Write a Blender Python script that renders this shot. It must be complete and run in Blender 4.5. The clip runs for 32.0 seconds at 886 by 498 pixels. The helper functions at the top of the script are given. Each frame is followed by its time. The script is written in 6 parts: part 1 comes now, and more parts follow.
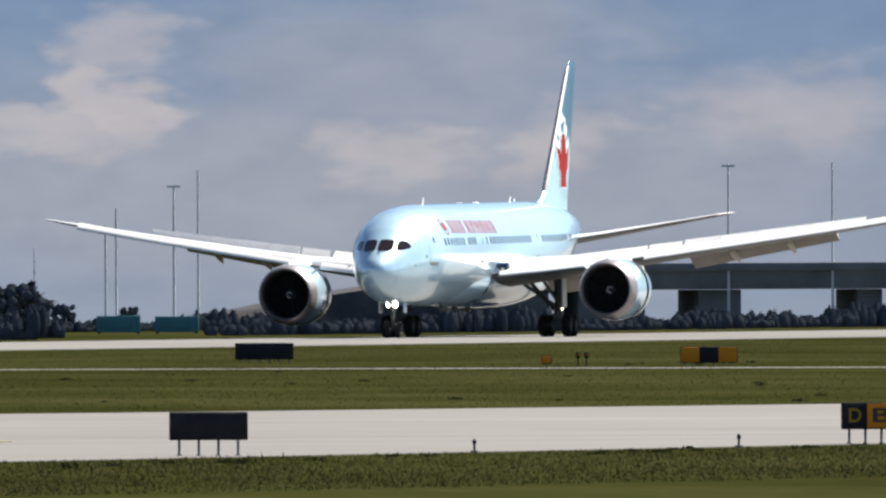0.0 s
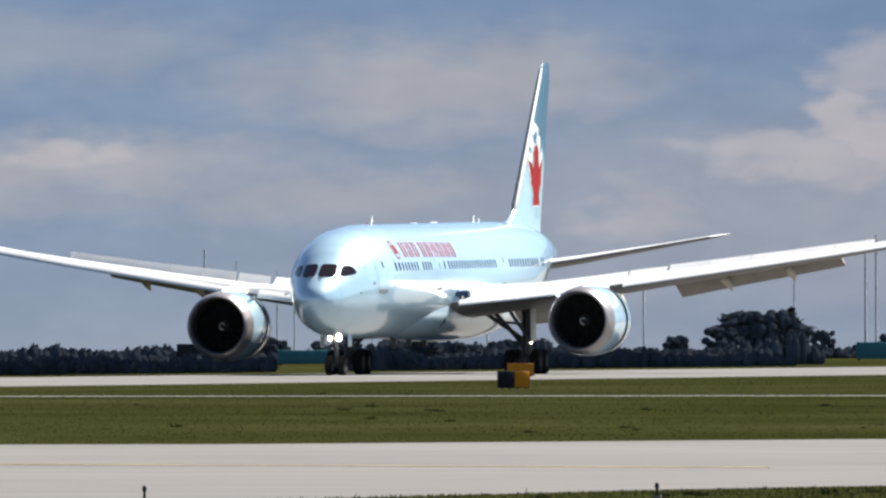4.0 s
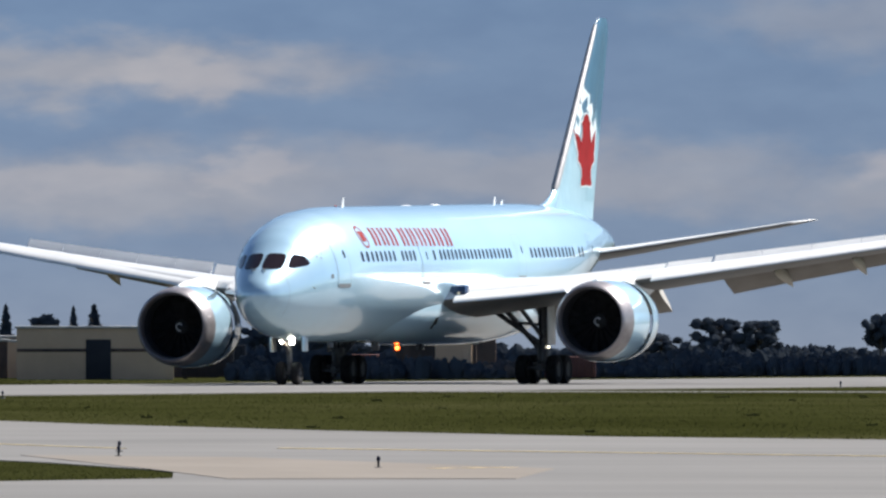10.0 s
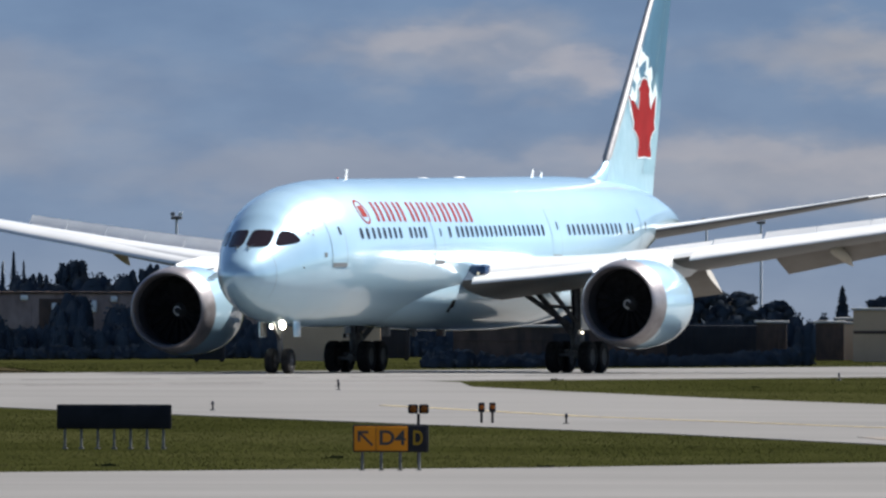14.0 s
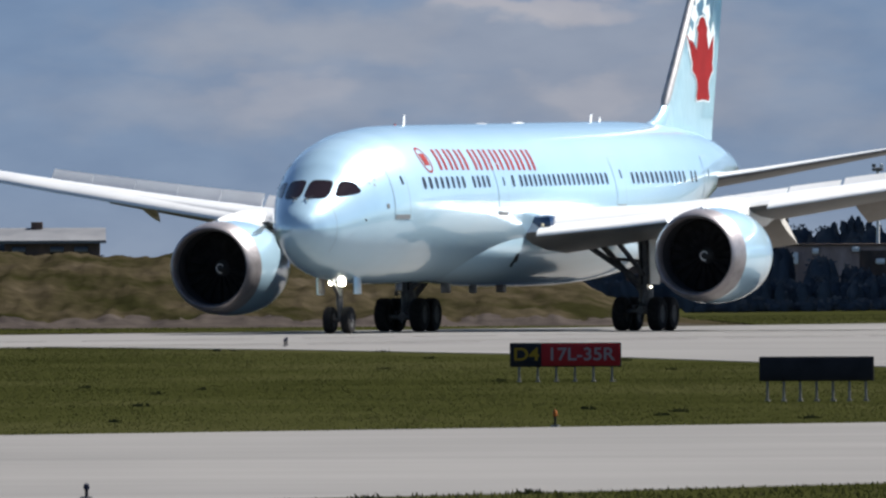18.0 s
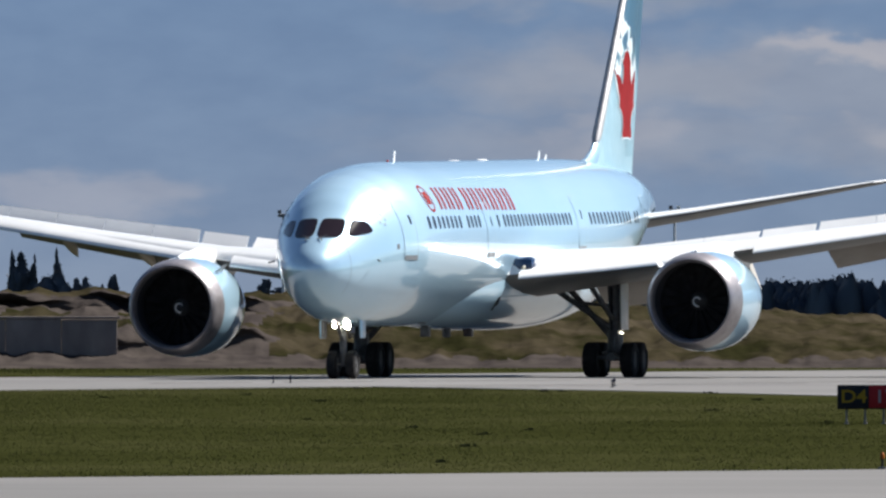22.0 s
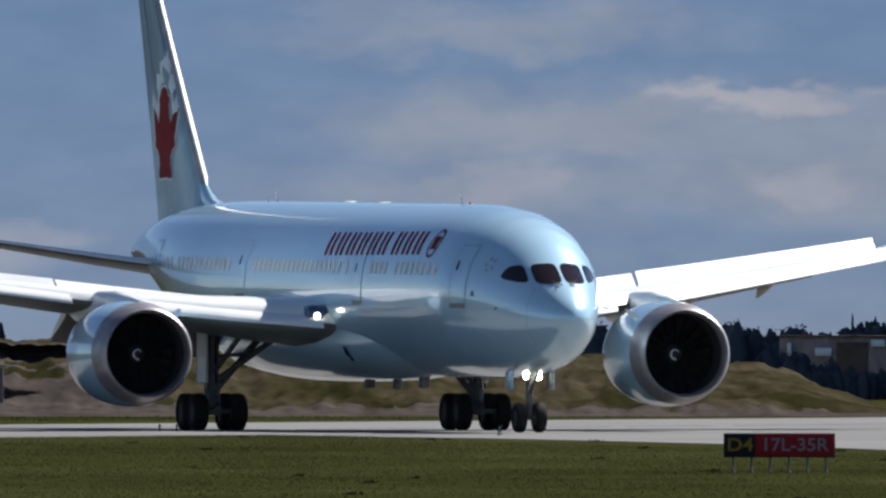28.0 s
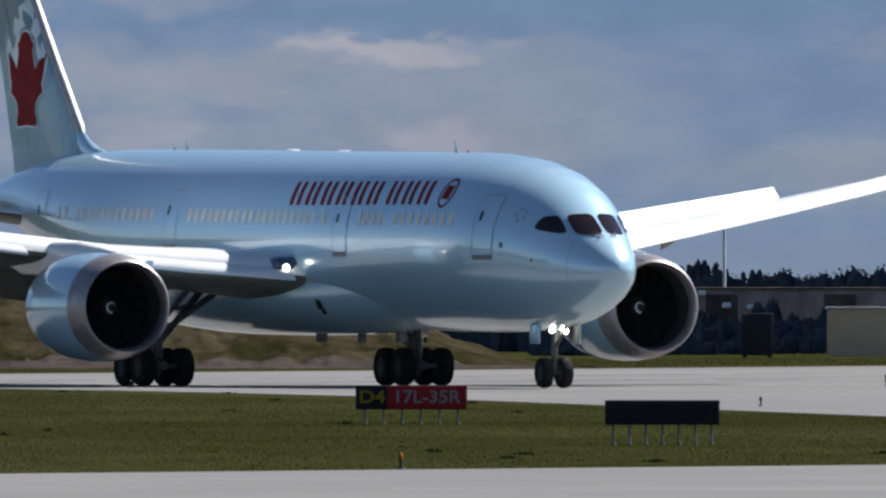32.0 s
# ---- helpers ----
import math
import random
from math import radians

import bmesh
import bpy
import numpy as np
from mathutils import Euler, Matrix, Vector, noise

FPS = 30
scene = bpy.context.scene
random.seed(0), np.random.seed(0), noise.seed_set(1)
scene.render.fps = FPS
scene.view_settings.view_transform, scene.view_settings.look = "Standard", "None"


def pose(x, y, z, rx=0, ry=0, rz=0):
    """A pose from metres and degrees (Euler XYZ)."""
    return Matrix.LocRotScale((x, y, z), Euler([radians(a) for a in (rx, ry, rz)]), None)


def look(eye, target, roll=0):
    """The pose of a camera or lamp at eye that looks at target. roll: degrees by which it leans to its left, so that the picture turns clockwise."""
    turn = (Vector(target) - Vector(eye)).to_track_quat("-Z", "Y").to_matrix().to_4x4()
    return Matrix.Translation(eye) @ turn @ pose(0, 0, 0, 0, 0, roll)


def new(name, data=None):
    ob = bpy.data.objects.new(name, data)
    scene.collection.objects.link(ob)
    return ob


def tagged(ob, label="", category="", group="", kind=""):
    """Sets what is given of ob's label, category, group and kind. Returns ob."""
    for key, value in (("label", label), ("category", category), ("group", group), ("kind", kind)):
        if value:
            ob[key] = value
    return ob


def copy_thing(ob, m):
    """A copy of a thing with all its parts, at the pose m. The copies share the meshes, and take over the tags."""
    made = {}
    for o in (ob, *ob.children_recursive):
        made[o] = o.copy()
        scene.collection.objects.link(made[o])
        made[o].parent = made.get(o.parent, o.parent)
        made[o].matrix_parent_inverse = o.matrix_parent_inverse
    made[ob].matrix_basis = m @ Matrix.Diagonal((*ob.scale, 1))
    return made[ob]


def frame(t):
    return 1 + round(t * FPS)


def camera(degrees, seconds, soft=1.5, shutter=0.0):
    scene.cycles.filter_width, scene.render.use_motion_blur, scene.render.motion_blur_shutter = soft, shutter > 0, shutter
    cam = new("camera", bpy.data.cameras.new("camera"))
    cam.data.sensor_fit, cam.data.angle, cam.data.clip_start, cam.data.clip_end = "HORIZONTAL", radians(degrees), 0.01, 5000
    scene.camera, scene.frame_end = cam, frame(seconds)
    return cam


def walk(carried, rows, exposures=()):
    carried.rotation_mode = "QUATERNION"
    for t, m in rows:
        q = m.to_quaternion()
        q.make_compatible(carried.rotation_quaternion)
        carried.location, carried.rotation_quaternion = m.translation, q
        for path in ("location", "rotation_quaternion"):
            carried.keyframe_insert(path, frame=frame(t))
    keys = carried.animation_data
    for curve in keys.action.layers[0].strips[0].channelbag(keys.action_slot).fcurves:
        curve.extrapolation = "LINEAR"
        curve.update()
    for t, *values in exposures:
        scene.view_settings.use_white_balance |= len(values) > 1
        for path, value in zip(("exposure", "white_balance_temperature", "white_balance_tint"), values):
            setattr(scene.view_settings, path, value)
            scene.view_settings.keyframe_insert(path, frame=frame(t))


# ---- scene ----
# ---- camera: fixed on a rise beside the field, panning with a very long lens ----
EYE = (0.0, 0.0, 3.688)
cam = camera(1.8553, 32.0, soft=2.5)


def aim(yaw, pitch, roll):
    a, b = radians(yaw), radians(pitch)
    way = Vector((math.sin(a) * math.cos(b), math.cos(a) * math.cos(b), math.sin(b)))
    return look(EYE, Vector(EYE) + 100 * way, roll)


# seconds, turn to the right, tilt up, lean (degrees)
PAN = [
    (0.0, 8.378, 0.058, -0.29), (0.5, 8.173, 0.100, -0.36), (1.0, 7.990, 0.070, -0.44), (1.5, 7.780, 0.100, -0.36),
    (2.0, 7.522, 0.137, -0.34), (2.5, 7.329, 0.139, -0.31), (3.0, 7.156, 0.102, -0.36), (3.5, 6.986, 0.121, -0.25),
    (5.5, 6.152, 0.077, -0.08), (6.0, 5.964, 0.080, 0.03), (6.5, 5.661, 0.102, -0.10), (7.0, 5.370, 0.164, -0.21),
    (7.5, 5.197, 0.175, -0.22), (8.0, 4.946, 0.155, -0.26), (8.5, 4.725, 0.165, -0.33), (9.0, 4.546, 0.155, -0.20),
    (9.5, 4.410, 0.187, -0.18), (10.0, 4.162, 0.114, -0.01), (10.5, 3.811, 0.113, 0.20), (11.0, 3.599, 0.115, 0.31),
    (11.5, 3.386, 0.070, 0.28), (12.0, 3.217, 0.089, 0.33), (12.5, 3.062, 0.103, 0.41), (13.0, 2.878, 0.062, 0.54),
    (13.5, 2.664, 0.050, 0.31), (14.0, 2.410, 0.075, 0.09), (14.5, 2.175, 0.052, 0.03), (16.5, 1.561, 0.008, -0.12),
    (17.0, 1.411, 0.007, -0.23), (17.5, 1.184, -0.026, -0.31), (18.0, 0.941, -0.023, -0.26), (18.5, 0.778, -0.013, -0.23),
    (19.0, 0.603, -0.023, -0.26), (19.5, 0.587, -0.031, -0.15), (20.0, 0.520, -0.041, -0.13), (20.5, 0.435, -0.025, 0.01),
    (21.0, 0.373, -0.009, 0.06), (21.5, 0.319, 0.024, 0.09), (22.0, 0.254, 0.064, 0.02), (22.5, 0.190, 0.043, 0.04),
    (23.0, 0.153, 0.030, -0.01), (23.5, 0.146, 0.067, -0.04), (24.0, 0.158, 0.101, 0.02), (24.5, 0.191, 0.076, 0.05),
    (25.0, 0.288, 0.085, -0.06), (25.5, 0.372, 0.118, -0.09), (27.5, 0.476, 0.170, -0.02), (28.0, 0.492, 0.165, 0.03),
    (28.5, 0.528, 0.170, -0.08), (29.0, 0.629, 0.159, -0.14), (29.5, 0.720, 0.181, -0.09), (30.0, 0.793, 0.164, -0.00),
    (30.5, 0.886, 0.139, -0.05), (31.0, 0.996, 0.106, -0.01), (31.5, 1.103, 0.083, -0.04), (32.0, 1.263, 0.065, 0.00)]
walk(cam, [(t, aim(a, b, c)) for t, a, b, c in PAN], [(0.0, 1.30, 7000, 10), (3.5, 1.24, 6900, 10), (6.0, 1.13, 6700, 10), (13.0, 0.94, 6520, 10), (17.0, 0.94, 6560, 10), (20.5, 0.93, 6560, 10), (25.0, 0.79, 6380, 10), (32.0, 0.82, 6380, 10)])

# ---- world and sun ----
SUN_TO = Vector((0.61, 0.33, 0.72)).normalized()
world = bpy.data.worlds.new("world")
scene.world = world
world.use_nodes = True
wn = world.node_tree.nodes
sky = wn.new("ShaderNodeTexSky")
sky.sky_type, sky.sun_disc = "NISHITA", False
sky.air_density, sky.dust_density, sky.ozone_density = 0.65, 0.0, 2.6
sky.sun_elevation = math.asin(SUN_TO.z)
sky.sun_rotation = math.atan2(SUN_TO.x, SUN_TO.y)
wn["Background"].inputs["Strength"].default_value = 0.05
world.node_tree.links.new(sky.outputs[0], wn["Background"].inputs["Color"])
sun = new("sun", bpy.data.lights.new("sun", "SUN"))
sun.data.energy, sun.data.angle, sun.data.color = 5.0, radians(0.53), (1.0, 0.96, 0.9)
sun.matrix_world = look(SUN_TO * 200, (0, 0, 0))

# ---- materials ----


def material(name, color, rough=0.6, metal=0.0, coat=0.0, spec=0.5):
    m = bpy.data.materials.new(name)
    m.use_nodes = True
    b = m.node_tree.nodes["Principled BSDF"]
    b.inputs["Base Color"].default_value = (*color, 1)
    b.inputs["Roughness"].default_value = rough
    b.inputs["Metallic"].default_value = metal
    b.inputs["Coat Weight"].default_value = coat
    b.inputs["Coat Roughness"].default_value = 0.06
    b.inputs["Specular IOR Level"].default_value = spec
    return m


def coords(m, scale=(1, 1, 1), obj=True):
    n, l = m.node_tree.nodes, m.node_tree.links
    tc, mp = n.new("ShaderNodeTexCoord"), n.new("ShaderNodeMapping")
    mp.inputs["Scale"].default_value = scale
    l.new(tc.outputs["Object"], mp.inputs["Vector"])
    return mp.outputs["Vector"]


def noise_tex(m, scale, detail=4.0, stretch=(1, 1, 1), rough=0.6):
    n, l = m.node_tree.nodes, m.node_tree.links
    t = n.new("ShaderNodeTexNoise")
    t.inputs["Scale"].default_value, t.inputs["Detail"].default_value = scale, detail
    t.inputs["Roughness"].default_value = rough
    l.new(coords(m, stretch), t.inputs["Vector"])
    return t.outputs["Fac"]


def ramp(m, fac, stops):
    n, l = m.node_tree.nodes, m.node_tree.links
    r = n.new("ShaderNodeValToRGB")
    e = r.color_ramp.elements
    while len(e) < len(stops):
        e.new(0.5)
    for k, (p, c) in zip(e, stops):
        k.position, k.color = p, (*c, 1)
    l.new(fac, r.inputs["Fac"])
    return r.outputs["Color"]


def mix(m, fac, a, b, kind="MIX"):
    n, l = m.node_tree.nodes, m.node_tree.links
    x = n.new("ShaderNodeMix")
    x.data_type, x.blend_type = "RGBA", kind
    for sock, v in ((x.inputs["Factor"], fac), (x.inputs["A"], a), (x.inputs["B"], b)):
        if hasattr(v, "is_linked"):
            l.new(v, sock)
        elif isinstance(v, (int, float)):
            sock.default_value = v
        else:
            sock.default_value = (*v, 1)
    return x.outputs["Result"]


def bump(m, fac, strength, dist):
    n, l = m.node_tree.nodes, m.node_tree.links
    b = n.new("ShaderNodeBump")
    b.inputs["Strength"].default_value, b.inputs["Distance"].default_value = strength, dist
    l.new(fac, b.inputs["Height"])
    l.new(b.outputs["Normal"], n["Principled BSDF"].inputs["Normal"])


def base(m, out):
    m.node_tree.links.new(out, m.node_tree.nodes["Principled BSDF"].inputs["Base Color"])


def varied(name, c1, c2, scale, rough=0.7, stretch=(1, 1, 1), metal=0.0, coat=0.0, bumps=0.0, dist=0.01, detail=5.0, lo=0.35, hi=0.65):
    m = material(name, c1, rough, metal, coat)
    f = noise_tex(m, scale, detail, stretch)
    base(m, ramp(m, f, [(lo, c1), (hi, c2)]))
    if bumps:
        bump(m, f, bumps, dist)
    return m


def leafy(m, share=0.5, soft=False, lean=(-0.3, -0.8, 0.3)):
    """Thin leaves: light falls through as well as on them; soft bends the shading normals to the fixed vector lean,
    which sets the tone of the clumps.
    """
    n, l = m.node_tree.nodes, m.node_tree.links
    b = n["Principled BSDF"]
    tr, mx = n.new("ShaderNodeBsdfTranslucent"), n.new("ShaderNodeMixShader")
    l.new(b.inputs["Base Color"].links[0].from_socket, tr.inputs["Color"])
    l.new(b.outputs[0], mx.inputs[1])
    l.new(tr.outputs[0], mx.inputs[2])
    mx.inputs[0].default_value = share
    # shading set by one fixed normal direction, not by the leaf shapes
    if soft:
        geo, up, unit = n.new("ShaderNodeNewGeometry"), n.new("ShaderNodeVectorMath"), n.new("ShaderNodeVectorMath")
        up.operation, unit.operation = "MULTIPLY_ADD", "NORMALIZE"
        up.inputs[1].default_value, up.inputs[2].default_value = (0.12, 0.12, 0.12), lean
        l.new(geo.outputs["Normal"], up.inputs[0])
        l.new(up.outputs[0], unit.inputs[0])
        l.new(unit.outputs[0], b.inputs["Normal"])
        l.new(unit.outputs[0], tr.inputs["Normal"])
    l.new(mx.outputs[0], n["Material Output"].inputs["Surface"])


def dull(*mats):
    for m in mats:
        m.node_tree.nodes["Principled BSDF"].inputs["Specular IOR Level"].default_value = 0.05


def glow(name, color, strength):
    m = material(name, (0.8, 0.8, 0.8), 0.3)
    b = m.node_tree.nodes["Principled BSDF"]
    b.inputs["Emission Color"].default_value = (*color, 1)
    b.inputs["Emission Strength"].default_value = strength
    return m


ICE = varied("ice_blue_paint", (0.44, 0.67, 0.835), (0.48, 0.7, 0.85), 0.25, 0.3, (1, 1, 1), 0.3, 1.0)
for _k, _v in (("Coat IOR", 1.65), ("Coat Roughness", 0.05)):
    ICE.node_tree.nodes["Principled BSDF"].inputs[_k].default_value = _v
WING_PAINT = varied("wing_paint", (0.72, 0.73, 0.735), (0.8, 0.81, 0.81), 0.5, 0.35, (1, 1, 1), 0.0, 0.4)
WHITE = varied("white_paint", (0.74, 0.76, 0.77), (0.82, 0.83, 0.83), 0.6, 0.35, (1, 1, 1), 0.0, 0.4)
GREY = varied("grey_paint", (0.5394, 0.5133, 0.4698), (0.6438, 0.6177, 0.5742), 0.8, 0.45, (1, 1, 1), 0.0, 0.2)
METAL = varied("lip_metal", (0.2958, 0.2784, 0.2871), (0.4002, 0.3741, 0.3915), 2.0, 0.42, (1, 1, 1), 0.7)
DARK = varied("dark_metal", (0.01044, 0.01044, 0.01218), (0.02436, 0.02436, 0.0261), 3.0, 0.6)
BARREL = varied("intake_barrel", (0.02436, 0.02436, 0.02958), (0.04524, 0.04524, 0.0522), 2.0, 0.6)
STEEL = varied("gear_steel", (0.0609, 0.06264, 0.0696), (0.1392, 0.1392, 0.1427), 4.0, 0.5, (1, 1, 1), 0.2)
RUBBER = varied("tyre_rubber", (0.01218, 0.01218, 0.01392), (0.02784, 0.0261, 0.0261), 6.0, 0.9)
RUBBER.node_tree.nodes["Principled BSDF"].inputs["Specular IOR Level"].default_value = 0.15
RIM = varied("dark_rim", (0.02436, 0.02436, 0.0261), (0.04176, 0.04176, 0.0435), 4.0, 0.7)
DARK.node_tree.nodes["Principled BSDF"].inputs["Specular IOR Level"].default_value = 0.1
GLASS = material("cockpit_glass", (0.02088, 0.01914, 0.02088), 0.05, 0.0, 0.15)
# a reddish reflection is mixed into the cockpit pane colour
COCKPIT = material("cockpit_reflection_tint", (0.018, 0.011, 0.012), 0.06, 0.0, 0.15)
# pale base colour puts the light seen in the starboard panes
PANE_LIGHT = varied("pane_light_paint", (0.7308, 0.6612, 0.5394), (0.85, 0.8004, 0.6612), 2.0, 0.4, (1, 1, 1), 0.0, 0.3)
LINE = material("door_outline", (0.2784, 0.3828, 0.4524), 0.5)
SILL = material("door_sill", (0.174, 0.1914, 0.2088), 0.5)
RED = varied("red_paint", (0.2, 0.009, 0.01), (0.25, 0.013, 0.014), 1.0, 0.6)
RED.node_tree.nodes["Principled BSDF"].inputs["Specular IOR Level"].default_value = 0.1
FIN_METAL = varied("fin_edge_metal", (0.3828, 0.3828, 0.3915), (0.522, 0.5133, 0.522), 2.0, 0.55, (1, 1, 1), 0.6)
TRACK = varied("track_fairing_paint", (0.46, 0.41, 0.33), (0.53, 0.48, 0.39), 1.0, 0.5)
# darker copies of the wing and flap paint put shade on down-facing sides
UNDER = varied("wing_underside_shade", (0.17, 0.166, 0.158), (0.22, 0.215, 0.206), 0.8, 0.5)
UNDER_EDGE = varied("edge_underside_shade", (0.06, 0.06, 0.062), (0.1, 0.1, 0.1), 0.8, 0.5)
UNDER_FLAP = varied("flap_underside_shade", (0.2, 0.18, 0.162), (0.25, 0.23, 0.21), 0.8, 0.5)
LAMP = glow("landing_light", (1.0, 0.93, 0.72), 78.0)
# dark blue stands for sky reflected in the wing root
HOUSING = material("housing_sky_reflection", (0.015, 0.04, 0.1), 0.22, 0.0, 0.6)
LAMP_DIM = glow("dim_root_light", (1.0, 0.8, 0.3), 0.2)
LAMP_LOW = glow("root_light_and_glint", (1.0, 0.93, 0.72), 4.0)
BEACON_OFF = material("unlit_beacon", (0.435, 0.0522, 0.0348), 0.3)
BEACON = glow("beacon", (1.0, 0.13, 0.02), 6.0)

# ---- mesh helpers ----


def ob_from(name, bm, mat, smooth=True):
    """Links a bmesh; a tuple of materials is the upper paint, its shaded copy for down-facing sides, and the slope
    between them.
    """
    me = bpy.data.meshes.new(name)
    bmesh.ops.recalc_face_normals(bm, faces=bm.faces)
    bm.to_mesh(me)
    bm.free()
    for m in (mat[:2] if isinstance(mat, (list, tuple)) else [mat]):
        me.materials.append(m)
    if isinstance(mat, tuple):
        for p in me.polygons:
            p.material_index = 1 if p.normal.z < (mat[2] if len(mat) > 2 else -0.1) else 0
    if smooth:
        me.shade_smooth()
        me.set_sharp_from_angle(angle=radians(38))
    return new(name, me)


def part(name, bm, mat, parent, label="", smooth=True):
    ob = ob_from(name, bm, mat, smooth)
    ob.parent = parent
    if label:
        ob["label"] = label
    return ob


def thing(name, label, category, m=None, group=""):
    ob = new(name)
    ob.empty_display_size = 0.2
    if m is not None:
        ob.matrix_basis = m
    return tagged(ob, label, category, group)


def loft(bm, rings, caps=True, closed=True):
    vs = [[bm.verts.new(p) for p in r] for r in rings]
    n = len(vs[0])
    for a, b in zip(vs, vs[1:]):
        for i in range(n if closed else n - 1):
            j = (i + 1) % n
            bm.faces.new((a[i], a[j], b[j], b[i]))
    if caps and closed:
        bm.faces.new(vs[0])
        bm.faces.new(vs[-1][::-1])
    return bm


def lathe(profile, axis_pt=(0, 0, 0), n=48, axis="x", caps=False):
    """profile: (along, radius); turned round x (aft is minus) or y."""
    bm = bmesh.new()
    rings = []
    for a, r in profile:
        ring = []
        for i in range(n):
            t = 2 * math.pi * i / n
            c, s = r * math.cos(t), r * math.sin(t)
            p = (a, c, s) if axis == "x" else ((c, a, s) if axis == "y" else (c, s, a))
            ring.append(Vector(p) + Vector(axis_pt))
        rings.append(ring)
    return loft(bm, rings, caps)


def tube(p, q, r, n=12, r2=None):
    p, q = Vector(p), Vector(q)
    w = (q - p).normalized()
    u = w.orthogonal().normalized()
    v = w.cross(u)
    bm = bmesh.new()
    ring = lambda o, k: [o + k * (u * math.cos(2 * math.pi * i / n) + v * math.sin(2 * math.pi * i / n)) for i in range(n)]
    return loft(bm, [ring(p, r), ring(q, r2 or r)])


def box(bm, x0, x1, y0, y1, z0, z1, bevel=0.0):
    g = bmesh.ops.create_cube(bm, size=1)["verts"]
    for v in g:
        v.co = Vector(((x0 + x1) / 2 + v.co.x * (x1 - x0), (y0 + y1) / 2 + v.co.y * (y1 - y0), (z0 + z1) / 2 + v.co.z * (z1 - z0)))
    if bevel:
        es = list({e for v in g for e in v.link_edges})
        bmesh.ops.bevel(bm, geom=es, offset=bevel, segments=2, affect="EDGES", profile=0.5)
    return bm


def boxed(*a, bevel=0.0):
    return box(bmesh.new(), *a, bevel=bevel)


# ---- airliner: x forward from the main wheels, y to port; D is metres aft of the nose tip ----
NOSE = 28.2
# aft of nose, top, bottom, half width
HULL = [(0.0, 4.22, 4.10, 0.06), (0.12, 4.5, 3.8, 0.38), (0.35, 4.76, 3.52, 0.66), (0.8, 5.12, 3.2, 0.96), (1.5, 5.58, 2.86, 1.28), (2.3, 6.12, 2.58, 1.57),
        (3.2, 6.72, 2.36, 1.87), (4.2, 7.2, 2.2, 2.18), (5.4, 7.57, 2.08, 2.47), (7.0, 7.84, 2.0, 2.75), (9.0, 8.0, 1.96, 2.86), (11.0, 8.05, 1.95, 2.88), (36.0, 8.05, 1.95, 2.88),
        (38.5, 8.05, 2.12, 2.85), (41.0, 8.02, 2.6, 2.7), (44.0, 7.93, 3.4, 2.36), (47.0, 7.77, 4.3, 1.9), (50.0, 7.38, 5.05, 1.3), (52.5, 6.9, 5.5, 0.8), (54.2, 6.45, 5.8, 0.42), (55.0, 6.2, 5.95, 0.14)]


def hull(d):
    for a, b in zip(HULL, HULL[1:]):
        if d <= b[0]:
            break
    k = min(1, max(0, (d - a[0]) / (b[0] - a[0])))
    top, bot, w = (a[i] + (b[i] - a[i]) * k for i in (1, 2, 3))
    s = 0.0085 * (d - 17.0)
    return (top + bot) / 2 + s, (top - bot) / 2, w


def skin(d, z, side, out=0.0):
    """The point of the hull's side at d aft and height z."""
    c, h, w = hull(d)
    q = max(-1.0, min(1.0, (z - c) / h))
    y = w * math.sqrt(max(0.0, 1 - q * q))
    n = Vector((0, y / w ** 2 + 1e-6, (z - c) / h ** 2)).normalized()
    return Vector((NOSE - d, side * (y + out * n.y), z + out * n.z))


def nose_skin(y, z, out=0.0):
    """The point of the nose in front of (y, z)."""
    lo, hi = 0.0, 9.0
    for _ in range(40):
        d = (lo + hi) / 2
        c, h, w = hull(d)
        if (y / w) ** 2 + ((z - c) / h) ** 2 <= 1:
            hi = d
        else:
            lo = d
    return Vector((NOSE - hi + out, y + out * (0.4 if y > 0 else -0.4), z + out * 0.6))


def patch(pts, nu, nv, fn, round_by=0.0):
    """A sheet over the four corners pts (u, v), each grid point laid on the skin by fn; round_by is the power of rounded corners."""
    bm = bmesh.new()
    g = []
    for i in range(nu + 1):
        row = []
        for j in range(nv + 1):
            u, v = i / nu, j / nv
            if round_by:
                p, q = 2 * u - 1, 2 * v - 1
                k = max(1.0, (abs(p) ** round_by + abs(q) ** round_by) ** (1 / round_by))
                u, v = (p / k + 1) / 2, (q / k + 1) / 2
            a = [pts[0][k] * (1 - u) + pts[1][k] * u for k in (0, 1)]
            b = [pts[3][k] * (1 - u) + pts[2][k] * u for k in (0, 1)]
            row.append(bm.verts.new(fn(a[0] * (1 - v) + b[0] * v, a[1] * (1 - v) + b[1] * v)))
        g.append(row)
    for i in range(nu):
        for j in range(nv):
            bm.faces.new((g[i][j], g[i + 1][j], g[i + 1][j + 1], g[i][j + 1]))
    return bm


FOIL = [(1.0, 0.0), (0.85, 0.035), (0.65, 0.085), (0.45, 0.12), (0.28, 0.128), (0.14, 0.108), (0.06, 0.078), (0.02, 0.045), (0.0, 0.0), (0.02, -0.03), (0.07, -0.05), (0.2, -0.07), (0.4, -0.075), (0.62, -0.045), (0.82, -0.012)]


def foil(d, y, z, chord, thick, tilt=0.0, foil_pts=FOIL):
    """A wing section: leading edge at d aft, y, z; tilt turns the tail down (degrees)."""
    a = radians(tilt)
    ring = []
    for u, v in foil_pts:
        p, q = u * chord, v * chord * thick / 0.2
        ring.append(Vector((NOSE - d - (p * math.cos(a) + q * math.sin(a)), y, z - p * math.sin(a) + q * math.cos(a))))
    return ring


